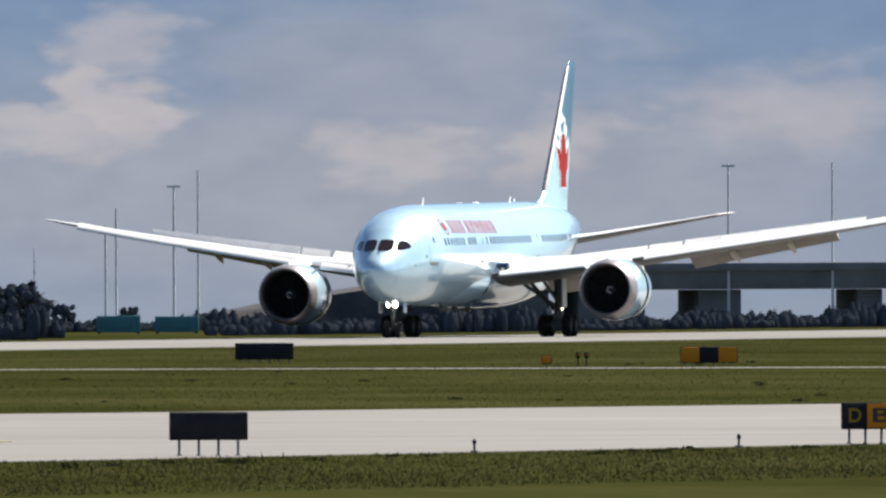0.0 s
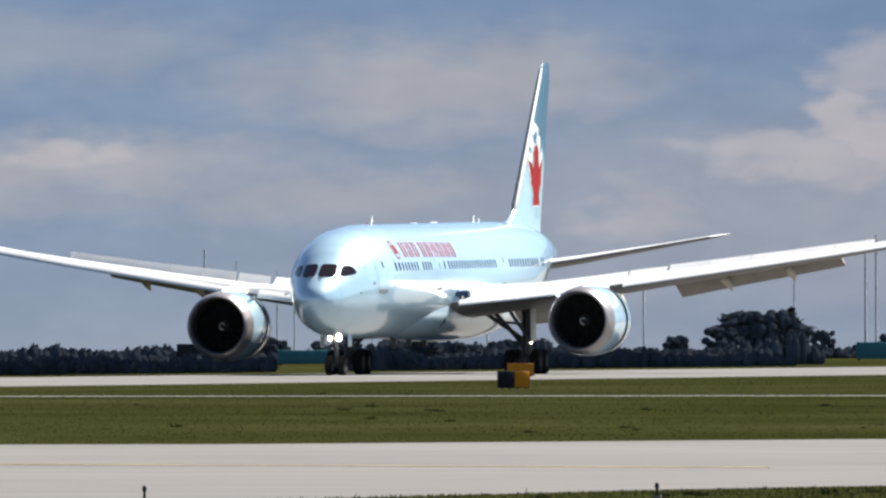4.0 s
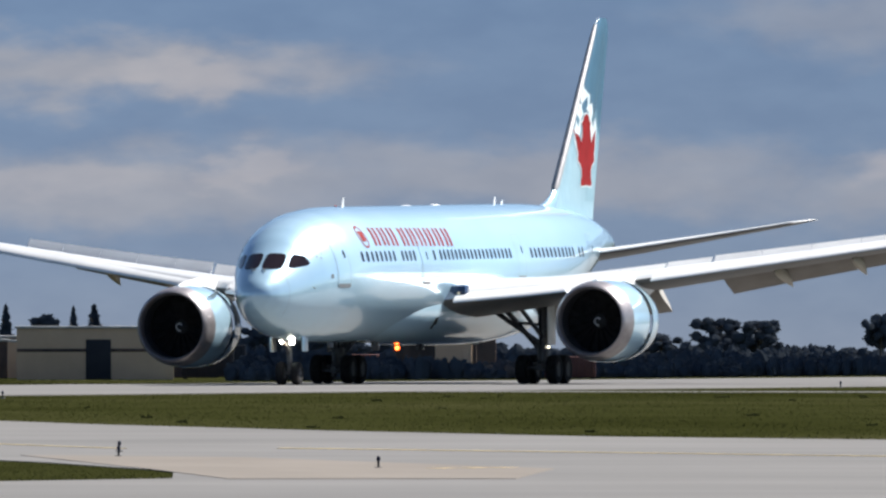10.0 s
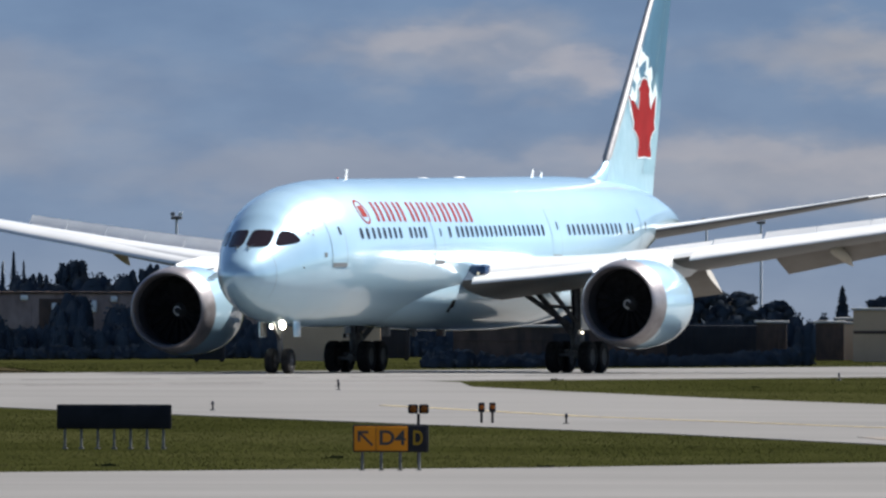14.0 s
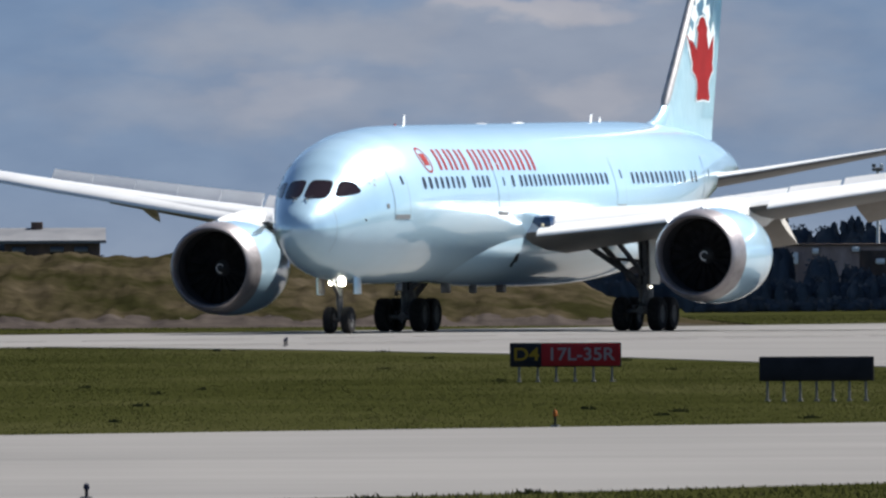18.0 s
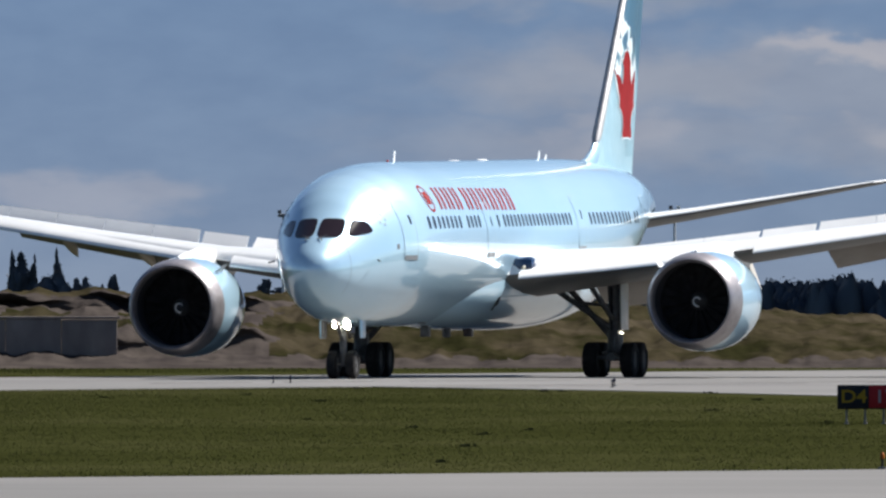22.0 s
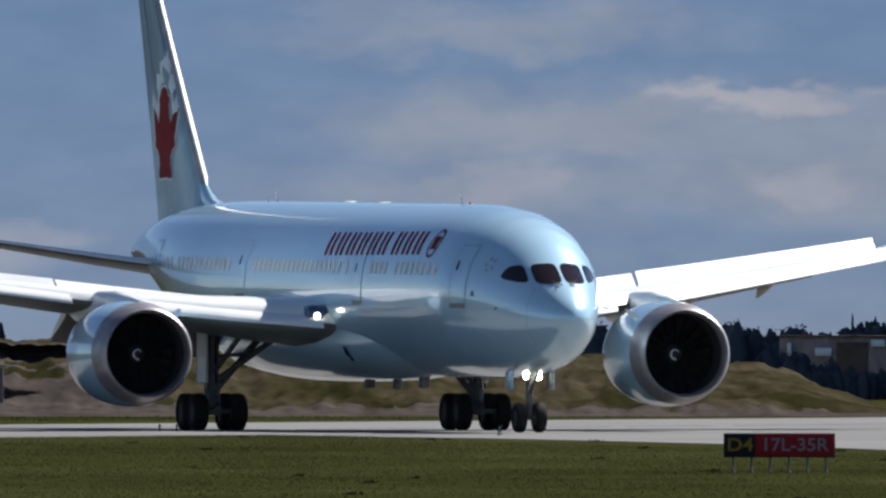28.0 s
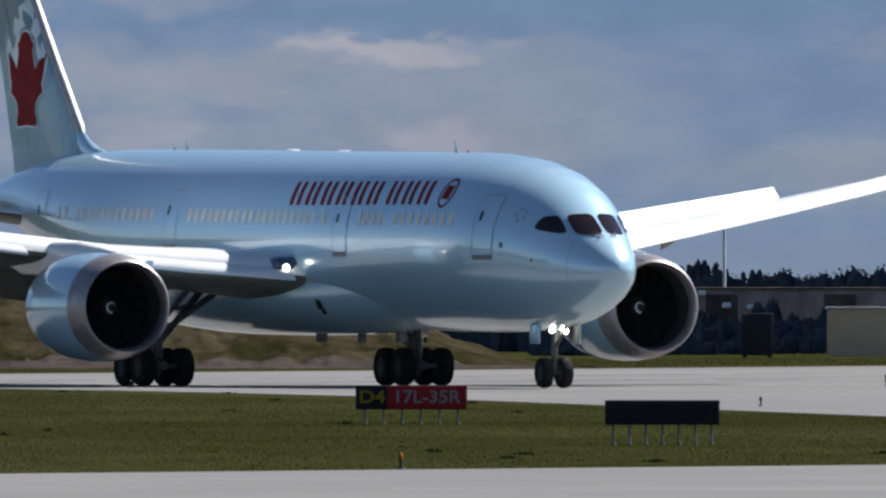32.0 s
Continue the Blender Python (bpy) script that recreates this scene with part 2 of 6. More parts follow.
def lerp(rows, x):
    for a, b in zip(rows, rows[1:]):
        if x <= b[0]:
            break
    k = (x - a[0]) / (b[0] - a[0])
    return [p + (q - p) * k for p, q in zip(a, b)]


# y, leading edge aft of nose, chord, height of the leading edge, thickness ratio
WING = [(2.2, 20.1, 13.0, 3.75, 0.13), (6.0, 22.5, 10.4, 4.1, 0.12), (9.9, 25.05, 8.0, 4.55, 0.11), (15.0, 28.3, 6.2, 5.3, 0.105), (21.0, 32.2, 4.6, 6.2, 0.1), (26.0, 35.4, 3.2, 7.0, 0.095), (28.5, 37.7, 2.0, 7.4, 0.09), (29.6, 39.0, 1.1, 7.58, 0.09), (30.06, 39.8, 0.35, 7.66, 0.09)]


def strip(side, y0, y1, off, chord, drop, tilt, thick, n=6, frac=0.0, foil_pts=FOIL, taper=True):
    """A slat, flap or spoiler along the wing between y0 and y1."""
    bm = bmesh.new()
    rings = []
    for i in range(n + 1):
        y = y0 + (y1 - y0) * i / n
        _, d, c, z, t = lerp(WING, y)
        k = c / 8.0 if taper else 1.0
        rings.append([Vector((p.x, side * p.y, p.z)) for p in foil(d + frac * c + off, y, z + drop, chord * k, thick, tilt, foil_pts)])
    return loft(bm, rings)


def airliner():
    plane = thing("airliner", "ice-blue twin-engine passenger jet with red tail emblem, flaps and spoilers out", "airplane")
    # hull
    bm = bmesh.new()
    rings = []
    ds = sorted({a[0] for a in HULL} | {12 + 2.0 * i for i in range(12)} | {i * 0.5 for i in range(1, 16)})
    for d in ds:
        c, h, w = hull(d)
        rings.append([(NOSE - d, w * math.cos(2 * math.pi * i / 56), c + h * math.sin(2 * math.pi * i / 56)) for i in range(56)])
    part("fuselage", loft(bm, rings), ICE, plane, "glossy ice-blue fuselage")
    # belly fairing
    bm = bmesh.new()
    rings = []
    for d, w, zt, zb in [(14.5, 2.1, 4.9, 2.0), (16.0, 2.28, 4.9, 1.95), (17.5, 2.42, 4.9, 1.89), (19.0, 2.52, 4.9, 1.83), (20.5, 2.58, 4.9, 1.79), (22.5, 2.62, 4.9, 1.76), (26.0, 2.64, 4.9, 1.74), (30.0, 2.62, 4.9, 1.77), (32.5, 2.52, 4.9, 1.84), (35.0, 2.32, 4.9, 1.98), (37.5, 2.05, 4.9, 2.18)]:
        c, h = (zt + zb) / 2, (zt - zb) / 2
        rings.append([(NOSE - d, w * math.copysign(abs(math.cos(a)) ** 0.95, math.cos(a)), c + h * math.copysign(abs(math.sin(a)) ** 0.95, math.sin(a))) for a in [2 * math.pi * i / 40 for i in range(40)]])
    part("belly_fairing", loft(bm, rings), ICE, plane)
    # cockpit windows
    for s in (1, -1):
        f = lambda y, z: nose_skin(y, z, 0.015)
        part("windshield", patch([(s * 0.05, 5.2), (s * 0.9, 5.17), (s * 0.88, 5.86), (s * 0.06, 5.9)], 12, 8, f, 4.5), COCKPIT, plane, "dark windshield pane")
        g = lambda d, z: skin(d, z, s, 0.015)
        part("side_window", patch([(NOSE - nose_skin(1.04, 5.17).x, 5.17), (3.3, 5.36), (3.15, 5.78), (NOSE - nose_skin(1.02, 5.84).x, 5.84)], 12, 8, g, 4.0), COCKPIT, plane, "dark cockpit side pane")
    # cabin doors, windows
    for s in (1, -1):
        g = lambda d, z: skin(d, z, s, 0.012)
        for d, zb, zt in [(5.75, 4.38, 6.5), (16.95, 4.5, 6.45), (31.6, 4.75, 6.75), (44.2, 4.95, 6.8)]:
            w, t = 0.56, 0.035
            door = part("door", patch([(d - w, zb), (d + w, zb), (d + w, zt), (d - w, zt)], 3, 10, lambda u, v: skin(u, v, s, 0.008)), ICE, plane)
            for a in ([(d - w - t, zb), (d - w, zb), (d - w, zt), (d - w - t, zt)], [(d + w, zb), (d + w + t, zb), (d + w + t, zt), (d + w, zt)], [(d - w, zt), (d + w, zt), (d + w, zt + t), (d - w, zt + t)]):
                part("seam", patch(a, 2, 10, lambda u, v: skin(u, v, s, 0.014)), LINE, door)
            part("sill", patch([(d - w, zb - 0.04), (d + w, zb - 0.04), (d + w, zb + 0.13), (d - w, zb + 0.13)], 3, 2, lambda u, v: skin(u, v, s, 0.02)), SILL, door, "dark door sill plate")
            part("door_window", patch([(d + 0.2, zt - 0.85), (d + 0.36, zt - 0.85), (d + 0.36, zt - 0.5), (d + 0.2, zt - 0.5)], 4, 4, lambda u, v: skin(u, v, s, 0.018), 3.5), GLASS, door)
        for d0, d1 in [(7.6, 12.7), (13.35, 15.7), (18.25, 18.6), (19.1, 30.3), (33.0, 40.4), (40.9, 42.4)]:
            k = max(1, round((d1 - d0) / 0.6))
            for i in range(k):
                d = d0 + (i + 0.5) * (d1 - d0) / k
                z = 5.79 + 0.0085 * (d - 17)
                part("cabin_window", patch([(d - 0.145, z - 0.235), (d + 0.145, z - 0.235), (d + 0.145, z + 0.235), (d - 0.145, z + 0.235)], 4, 6, g, 3.5), GLASS if s > 0 else PANE_LIGHT, plane, "" if s > 0 else "window with its pane painted bright for reflected light")
    # red lettering drawn as plain slanted bars, and the round emblem beside it
    for s in (1, -1):
        g = lambda d, z: skin(d, z, s, 0.014)
        for i in range(9):
            d0 = 10.15 + i * 1.29 + (0.35 if i > 2 else 0)
            z0, z1 = 6.22, 7.02
            lean = 0.22
            for a in (0.0, 0.58):
                part("name_bar", patch([(d0 + a, z0), (d0 + a + 0.27, z0), (d0 + a + 0.27 + lean, z1), (d0 + a + lean, z1)], 1, 4, g), RED, plane)
        bm = bmesh.new()
        n = 28
        c0 = [bm.verts.new(g(8.95 + 0.5 * math.cos(2 * math.pi * i / n), 6.6 + 0.5 * math.sin(2 * math.pi * i / n))) for i in range(n)]
        c1 = [bm.verts.new(g(8.95 + 0.42 * math.cos(2 * math.pi * i / n), 6.6 + 0.42 * math.sin(2 * math.pi * i / n))) for i in range(n)]
        for i in range(n):
            bm.faces.new((c0[i], c0[(i + 1) % n], c1[(i + 1) % n], c1[i]))
        part("emblem_ring", bm, RED, plane)
        part("emblem", patch([(8.7, 6.4), (9.2, 6.4), (9.2, 6.85), (8.7, 6.85)], 2, 3, g), RED, plane)
    # fin and rudder
    fin = [(7.2, 44.4, 7.6, 0.09), (8.3, 45.45, 6.8, 0.1), (11.5, 48.35, 4.95, 0.1), (16.0, 52.25, 2.55, 0.095), (16.6, 52.75, 2.1, 0.08), (16.9, 53.4, 1.2, 0.05)]
    bm = bmesh.new()
    part("fin", loft(bm, [[(p.x, p.z - 0, z) for p in foil(d, 0, 0, c, t, 0, SYM)] for z, d, c, t in fin]), [TAIL], plane, "pale blue fin with frosted white pattern")
    part("fin_root_fillet", loft(bmesh.new(), [[(q.x, q.z, z) for q in foil(d, 0, 0, 48.5 - d, t, 0, SYM)] for z, d, t in [(7.9, 41.4, 0.07), (8.1, 43.2, 0.085), (8.3, 44.5, 0.1), (8.6, 45.4, 0.12), (8.9, 45.9, 0.135), (9.1, 46.2, 0.14)]]), ICE, plane, "white swept fillet at the fin root")
    bm = bmesh.new()
    part("fin_leading_edge", loft(bm, [[(NOSE - d - 0.08 + 0.26 * math.cos(a) * k, 0.19 * k * math.sin(a), z) for a in [2 * math.pi * i / 12 for i in range(12)]] for z, d, k in [(8.75, 45.86, 0.5), (9.1, 46.18, 1.0), (11.5, 48.35, 0.9), (16.0, 52.25, 0.65), (16.6, 52.78, 0.45)]]), FIN_METAL, plane, "bare metal fin leading edge")
    for s in (1, -1):
        def on_fin(k, z, out):
            r = lerp(fin, z)
            return Vector((NOSE - r[1] - k * r[2], s * (lerp(SYM[7::-1], k)[1] * r[2] * r[3] / 0.2 + out), z))
        part("rudder", patch([(0.7, 8.4), (0.985, 8.4), (0.985, 16.2), (0.66, 16.2)], 6, 24, lambda k, z: on_fin(k, z, 0.012)), RUDDER, plane, "teal rudder with frosted pattern")
        part("rudder_seam", patch([(0.692, 8.4), (0.7, 8.4), (0.66, 16.2), (0.652, 16.2)], 1, 24, lambda k, z: on_fin(k, z, 0.014)), LINE, plane)
    leaf = [(0, 1.0), (0.12, 0.95), (0.19, 0.81), (0.26, 0.74), (0.23, 0.6), (0.28, 0.34), (0.32, 0.2), (0.43, 0.38), (0.61, 0.58), (0.58, 0.33), (0.56, 0.05), (0.52, -0.1), (0.56, -0.29), (0.43, -0.38), (0.33, -0.52), (0.31, -0.71), (0.37, -0.9), (0.34, -1.0), (0, -0.97)]
    plume = [(0, 1.9), (0.08, 1.6), (0.24, 1.52), (0.2, 1.25), (0.38, 1.3), (0.42, 1.02), (0.33, 0.84), (0.42, 0.62), (0.6, 0.9), (0.7, 0.6), (0.64, 0.3), (0.3, 0.0), (0, 0.0)]
    for s in (1, -1):
        for name, half, k, out, mat, label in (("emblem_plume", plume, 1.0, 0.018, TAIL_WHITE, "white feathered plume"), ("emblem_border", leaf, 1.045, 0.024, TAIL_WHITE, "white frosted border"), ("tail_emblem", leaf, 1.0, 0.035, RED, "red pointed emblem on the fin")):
            bm = bmesh.new()
            vs = []
            for u, v in half[:-1] + [half[-1]] + [(-u, v) for u, v in half[-2:0:-1]]:
                z = 10.76 + v * 1.68 * k
                r = lerp(fin, z)
                along = min(0.97, max(0.03, (50.5 + u * 3.0 * (k + (k - 1) * 1.2) - r[1]) / r[2]))
                q = lerp(SYM[7::-1], along)[1]
                vs.append(bm.verts.new((NOSE - r[1] - along * r[2], s * (q * r[2] * r[3] / 0.2 + out), z)))
            bmesh.ops.triangle_fill(bm, edges=[bm.edges.new((a, b)) for a, b in zip(vs, vs[1:] + vs[:1])], use_beauty=True)
            part(name, bm, mat, plane, label, False)
    # tailplane
    for s in (1, -1):
        rows = [(0.9, 46.4, 5.8, 5.8, 0.1), (3.0, 48.1, 4.7, 6.13, 0.1), (7.0, 51.6, 3.0, 6.85, 0.09), (9.2, 53.5, 2.0, 7.26, 0.09), (9.8, 54.4, 1.1, 7.38, 0.08), (9.92, 55.0, 0.4, 7.41, 0.08)]
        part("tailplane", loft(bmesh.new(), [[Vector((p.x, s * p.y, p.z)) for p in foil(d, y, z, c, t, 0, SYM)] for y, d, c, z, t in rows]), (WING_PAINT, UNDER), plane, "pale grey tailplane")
        part("tailplane_edge", loft(bmesh.new(), [[(NOSE - d - 0.02 + 0.1 * k * math.cos(a), s * y, z + 0.02 + 0.1 * k * math.sin(a)) for a in [2 * math.pi * i / 12 for i in range(12)]] for y, d, z, k in [(1.4, 46.85, 5.88, 1.0), (3.0, 48.15, 6.13, 0.95), (7.0, 51.62, 6.85, 0.75), (9.2, 53.52, 7.26, 0.55)]]), (WHITE, UNDER_EDGE), plane, "rounded tailplane edge, shade painted below")
    for s in (1, -1):
        rings = [[Vector((p.x, s * p.y, p.z)) for p in foil(d, y, z, c, t, 2)] for y, d, c, z, t in WING]
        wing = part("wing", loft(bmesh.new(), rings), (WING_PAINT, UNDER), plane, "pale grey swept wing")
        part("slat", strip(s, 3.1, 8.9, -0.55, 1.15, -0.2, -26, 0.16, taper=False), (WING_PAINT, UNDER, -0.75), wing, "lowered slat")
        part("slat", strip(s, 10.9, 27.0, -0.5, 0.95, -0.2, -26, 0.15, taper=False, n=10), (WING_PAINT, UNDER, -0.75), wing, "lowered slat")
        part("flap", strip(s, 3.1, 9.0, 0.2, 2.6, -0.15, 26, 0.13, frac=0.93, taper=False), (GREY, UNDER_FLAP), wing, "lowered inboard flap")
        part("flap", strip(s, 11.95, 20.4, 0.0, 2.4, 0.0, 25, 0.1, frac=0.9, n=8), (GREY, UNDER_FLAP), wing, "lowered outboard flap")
        part("aileron", strip(s, 20.6, 26.2, 0.0, 1.6, -0.05, 6, 0.1, frac=0.82), WING_PAINT, wing, "slightly drooped aileron")
        for y0, y1 in [(3.6, 5.6), (5.62, 7.7), (7.72, 9.75)]:
            part("spoiler", strip(s, y0, y1, 0.0, 1.35, 0.16, -30, 0.06, n=1, frac=0.68, taper=False), WING_PAINT, wing, "half-raised inboard spoiler panel")
        for y0, y1 in [(9.95, 11.85), (12.0, 14.0), (14.02, 16.1), (16.12, 18.2), (18.22, 20.3), (20.32, 22.3)]:
            part("spoiler", strip(s, y0, y1, 0.0, 1.15, 0.08, -42 if y0 < 11 else -46, 0.06, n=1, frac=0.66), WING_PAINT, wing, "raised spoiler panel")
        for y, l in [(6.6, 2.6), (14.62, 2.9), (17.9, 2.2)]:
            _, d, c, z, t = lerp(WING, y)
            prof = [(0, 0.03), (0.08, 0.16), (0.25, 0.27), (0.55, 0.3), (0.8, 0.2), (1.0, 0.03)]
            bm = bmesh.new()
            loft(bm, [[(NOSE - (d + c * 0.7 + u * l), s * y + r * 0.6 * math.cos(a), z - 0.35 - 0.65 * u * u + r * 0.9 * math.sin(a)) for a in [2 * math.pi * i / 14 for i in range(14)]] for u, r in prof])
            part("flap_track_fairing", bm, TRACK, wing, "tan flap track fairing")
        # landing light set in the wing root
        bm = bmesh.new()
        bmesh.ops.create_uvsphere(bm, u_segments=12, v_segments=8, radius=0.115 if s < 0 else 0.06, matrix=Matrix.Translation((NOSE - 20.7, s * 3.2, 4.08)))
        part("wing_light", bm, LAMP_LOW if s < 0 else LAMP_DIM, wing, "lit landing light")
        # housing enlarged inboard, so its blue covers the root as reflected sky
        part("light_housing", boxed(NOSE - 22.4, NOSE - 20.74, s * 2.95 - 0.58, s * 2.95 + 0.58, 3.74, 4.46, bevel=0.24), HOUSING, wing, "light housing, oversize and dark blue for reflected sky")
        # engine
        ex, ey, ez = NOSE - 18.9, s * 9.92, 2.74
        at = (ex, ey, ez)
        eng = part("nacelle", lathe([(-1.0, 1.6), (-1.0, 1.812), (-1.7, 1.87), (-2.7, 1.88), (-3.3, 1.85), (-3.3, 1.5)], at), ICE, plane, "ice-blue engine nacelle")
        part("lip", lathe([(-0.46, 1.435), (-0.2, 1.45), (-0.06, 1.49), (0.0, 1.545), (-0.05, 1.6), (-0.2, 1.67), (-0.46, 1.725), (-1.01, 1.814)], at), METAL, eng, "bare metal intake lip")
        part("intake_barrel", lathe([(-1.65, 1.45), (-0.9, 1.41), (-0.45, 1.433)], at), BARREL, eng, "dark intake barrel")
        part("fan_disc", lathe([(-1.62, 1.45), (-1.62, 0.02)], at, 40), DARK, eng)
        part("spinner", lathe([(-1.3, 0.01), (-1.36, 0.12), (-1.5, 0.25), (-1.62, 0.34)], at, 24), RIM, eng, "dark fan spinner")
        bm = bmesh.new()
        arc = [(bm.verts.new(Vector((ex - 1.3 - 0.44 * r0 ** 1.5 * 2 + 0.03, ey + r0 * math.cos(a), ez + r0 * math.sin(a)))), bm.verts.new(Vector((ex - 1.3 - 0.44 * r1 ** 1.5 * 2 + 0.03, ey + r1 * math.cos(a), ez + r1 * math.sin(a))))) for a, r0, r1 in [(0.4 + 0.5 * k, 0.1 + 0.008 * k, 0.13 + 0.012 * k) for k in range(10)]]
        for a, b in zip(arc, arc[1:]):
            bm.faces.new((a[0], b[0], b[1], a[1]))
        part("spinner_mark", bm, WHITE, eng, "white swirl mark")
        for i in range(18):
            a = 2 * math.pi * i / 18
            bm = bmesh.new()
            pr = []
            for r, tw in [(0.34, 0.35), (0.8, 0.75), (1.38, 1.05)]:
                y0 = Vector((0, math.cos(a), math.sin(a))) * r
                tang = Vector((0, -math.sin(a), math.cos(a)))
                k = 0.11 + 0.1 * r
                e = Vector((math.cos(tw), 0, 0)) * k + tang * math.sin(tw) * k
                pr.append([Vector(at) + Vector((-1.45, 0, 0)) + y0 + q for q in (e, e * 0.2 + Vector((0.015, 0, 0)), -e, -e * 0.2 - Vector((0.015, 0, 0)))])
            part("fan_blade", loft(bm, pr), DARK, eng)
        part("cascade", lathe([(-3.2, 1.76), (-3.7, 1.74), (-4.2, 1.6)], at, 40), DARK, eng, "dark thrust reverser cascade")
        slv = part("reverser_sleeve", lathe([(-3.5, 1.77), (-3.32, 1.8), (-3.3, 1.85), (-4.0, 1.8), (-4.7, 1.68), (-5.3, 1.5), (-5.3, 1.46), (-4.4, 1.48)], (0, 0, 0)), ICE, eng, "sliding thrust reverser sleeve")
        slv.location = at
        SLEEVES.append((slv, at))
        part("core_nozzle", lathe([(-4.2, 1.05), (-5.3, 0.95), (-6.6, 0.62), (-6.6, 0.55), (-5.2, 0.6)], at, 32), STEEL, eng)
        part("exhaust_plug", lathe([(-5.2, 0.45), (-6.7, 0.38), (-7.4, 0.05)], at, 24), STEEL, eng)
        bm = bmesh.new()
        loft(bm, [[(NOSE - d, ey + w * math.cos(a), z + hh * math.sin(a)) for a in [2 * math.pi * i / 12 for i in range(12)]] for d, w, z, hh in [(20.0, 0.05, 4.58, 0.05), (21.0, 0.22, 4.5, 0.28), (23.0, 0.27, 4.45, 0.5), (25.2, 0.27, 4.35, 0.6), (28.0, 0.2, 4.25, 0.4), (29.5, 0.05, 4.35, 0.1)]])
        part("pylon", bm, WHITE, plane, "engine pylon")
        part("strake", patch([(0, 0), (1.3, 0), (1.1, 0.42), (0.55, 0.38)], 2, 1, lambda u, v: Vector((ex - 1.0 - u, ey - s * (1.38 + v * 0.7), ez + 1.28 + v * 0.75))), WHITE, eng, "nacelle strake")
        # main undercarriage
        y = s * 4.9
        leg = part("main_leg", tube((0, y, 0.75), (0.05, y, 3.6), 0.22, 14, 0.27), STEEL, plane, "main landing gear leg")
        part("bogie_beam", tube((-0.85, y, 0.7), (0.85, y, 0.7), 0.16), STEEL, leg)
        part("side_brace", tube((0.1, y * 0.98, 1.75), (0.3, s * 2.6, 3.3), 0.11), STEEL, leg)
        part("drag_brace", tube((0.1, y, 2.0), (1.9, s * 4.3, 3.5), 0.1), STEEL, leg)
        part("side_brace", tube((-0.1, y * 0.99, 1.3), (-0.1, s * 3.0, 3.4), 0.12), STEEL, leg)
        part("cross_link", tube((0.0, y, 2.6), (0.1, s * 3.5, 2.75), 0.07), STEEL, leg)
        part("oleo", tube((0.02, y, 0.7), (0.03, y, 1.7), 0.28, 14, 0.3), STEEL, leg)
        part("hydraulic_line", tube((0.25, y - s * 0.1, 1.0), (0.28, y - s * 0.05, 3.3), 0.035, 8), DARK, leg)
        part("truck_pitch_rod", tube((0.5, y, 0.95), (0.15, y, 1.9), 0.06, 8), STEEL, leg)
        part("brake_bar", tube((-0.74, y - 0.3, 0.85), (0.74, y - 0.3, 0.85), 0.06, 8), STEEL, leg)
        part("torque_link", tube((-0.25, y, 0.95), (-0.45, y, 1.7), 0.08), STEEL, leg)
        part("gear_door", boxed(-0.7, 0.5, y + s * 0.3, y + s * 0.35, 1.7, 3.6, bevel=0.02), GREY, leg, "gear leg door")
        # glowing bead stands for a sun glint on the port leg
        part("gear_glint", lathe([(0, 0.01), (-0.01, 0.035), (-0.1, 0.045)], (0.35, y + s * 0.3, 1.6), 12), LAMP_LOW if s > 0 else WHITE, leg)
        # added plate that hides the glowing bead from the other side
        part("glint_shroud", boxed(0.25, 0.62, y + s * 0.3 - 0.075, y + s * 0.3 - 0.06, 1.5, 1.7), STEEL, leg)
        for px in (-0.74, 0.74):
            part("axle", tube((px, y - 0.85, 0.67), (px, y + 0.85, 0.67), 0.09), STEEL, leg)
            for q in (-0.72, 0.72):
                WHEELS.append((wheel(plane, (px, y + q, 0.66), 0.66, 0.52), 0.66))
    # nose undercarriage
    x = NOSE - 5.4
    leg = part("nose_leg", tube((x, 0, 0.5), (x + 0.12, 0, 2.4), 0.11, 12, 0.15), STEEL, plane, "nose landing gear leg")
    part("axle", tube((x, -0.5, 0.52), (x, 0.5, 0.52), 0.07), STEEL, leg)
    part("drag_brace", tube((x + 0.1, 0, 1.4), (x + 1.3, 0, 2.3), 0.07), STEEL, leg)
    for q in (-0.36, 0.36):
        WHEELS.append((wheel(plane, (x, q, 0.52), 0.52, 0.36), 0.52))
        part("nose_gear_door", boxed(x - 0.3, x + 0.5, q * 2.1 - 0.02, q * 2.1 + 0.02, 1.5, 2.15, bevel=0.015), ICE, plane, "open nose gear door")
        part("door_lining", boxed(x - 0.28, x + 0.48, q * 2.1 - math.copysign(0.045, q) - 0.01, q * 2.1 - math.copysign(0.045, q) + 0.01, 1.53, 2.13, bevel=0.004), STEEL, plane, "dark door lining")
    for q, k in ((-0.23, 0.5), (0.23, 0.75)):
        lamp = part("taxi_light", lathe([(0.0, 0.01), (-0.02, 0.12), (-0.16, 0.13), (-0.2, 0.05)], (x + 0.35, q, 1.95), 16), STEEL, leg)
        part("lens", lathe([(0.05, 0.005), (0.03, 0.1 * k), (0.0, 0.15 * k)], (x + 0.36, q, 1.95), 16), LAMP, lamp, "lit lens")
    for s in (1, -1):
        for a, b in (((0.12, 5.12), (0.42, 5.24)), ((0.3, 5.05), (0.18, 5.2))):
            part("wiper", tube(nose_skin(s * a[0], a[1], 0.04), nose_skin(s * b[0], b[1], 0.05), 0.018, 6), STEEL, plane)
        for i in range(5):
            a = 2 * math.pi * i / 5
            u, v = 4.05 + 0.2 * math.cos(a), 5.85 + 0.2 * math.sin(a)
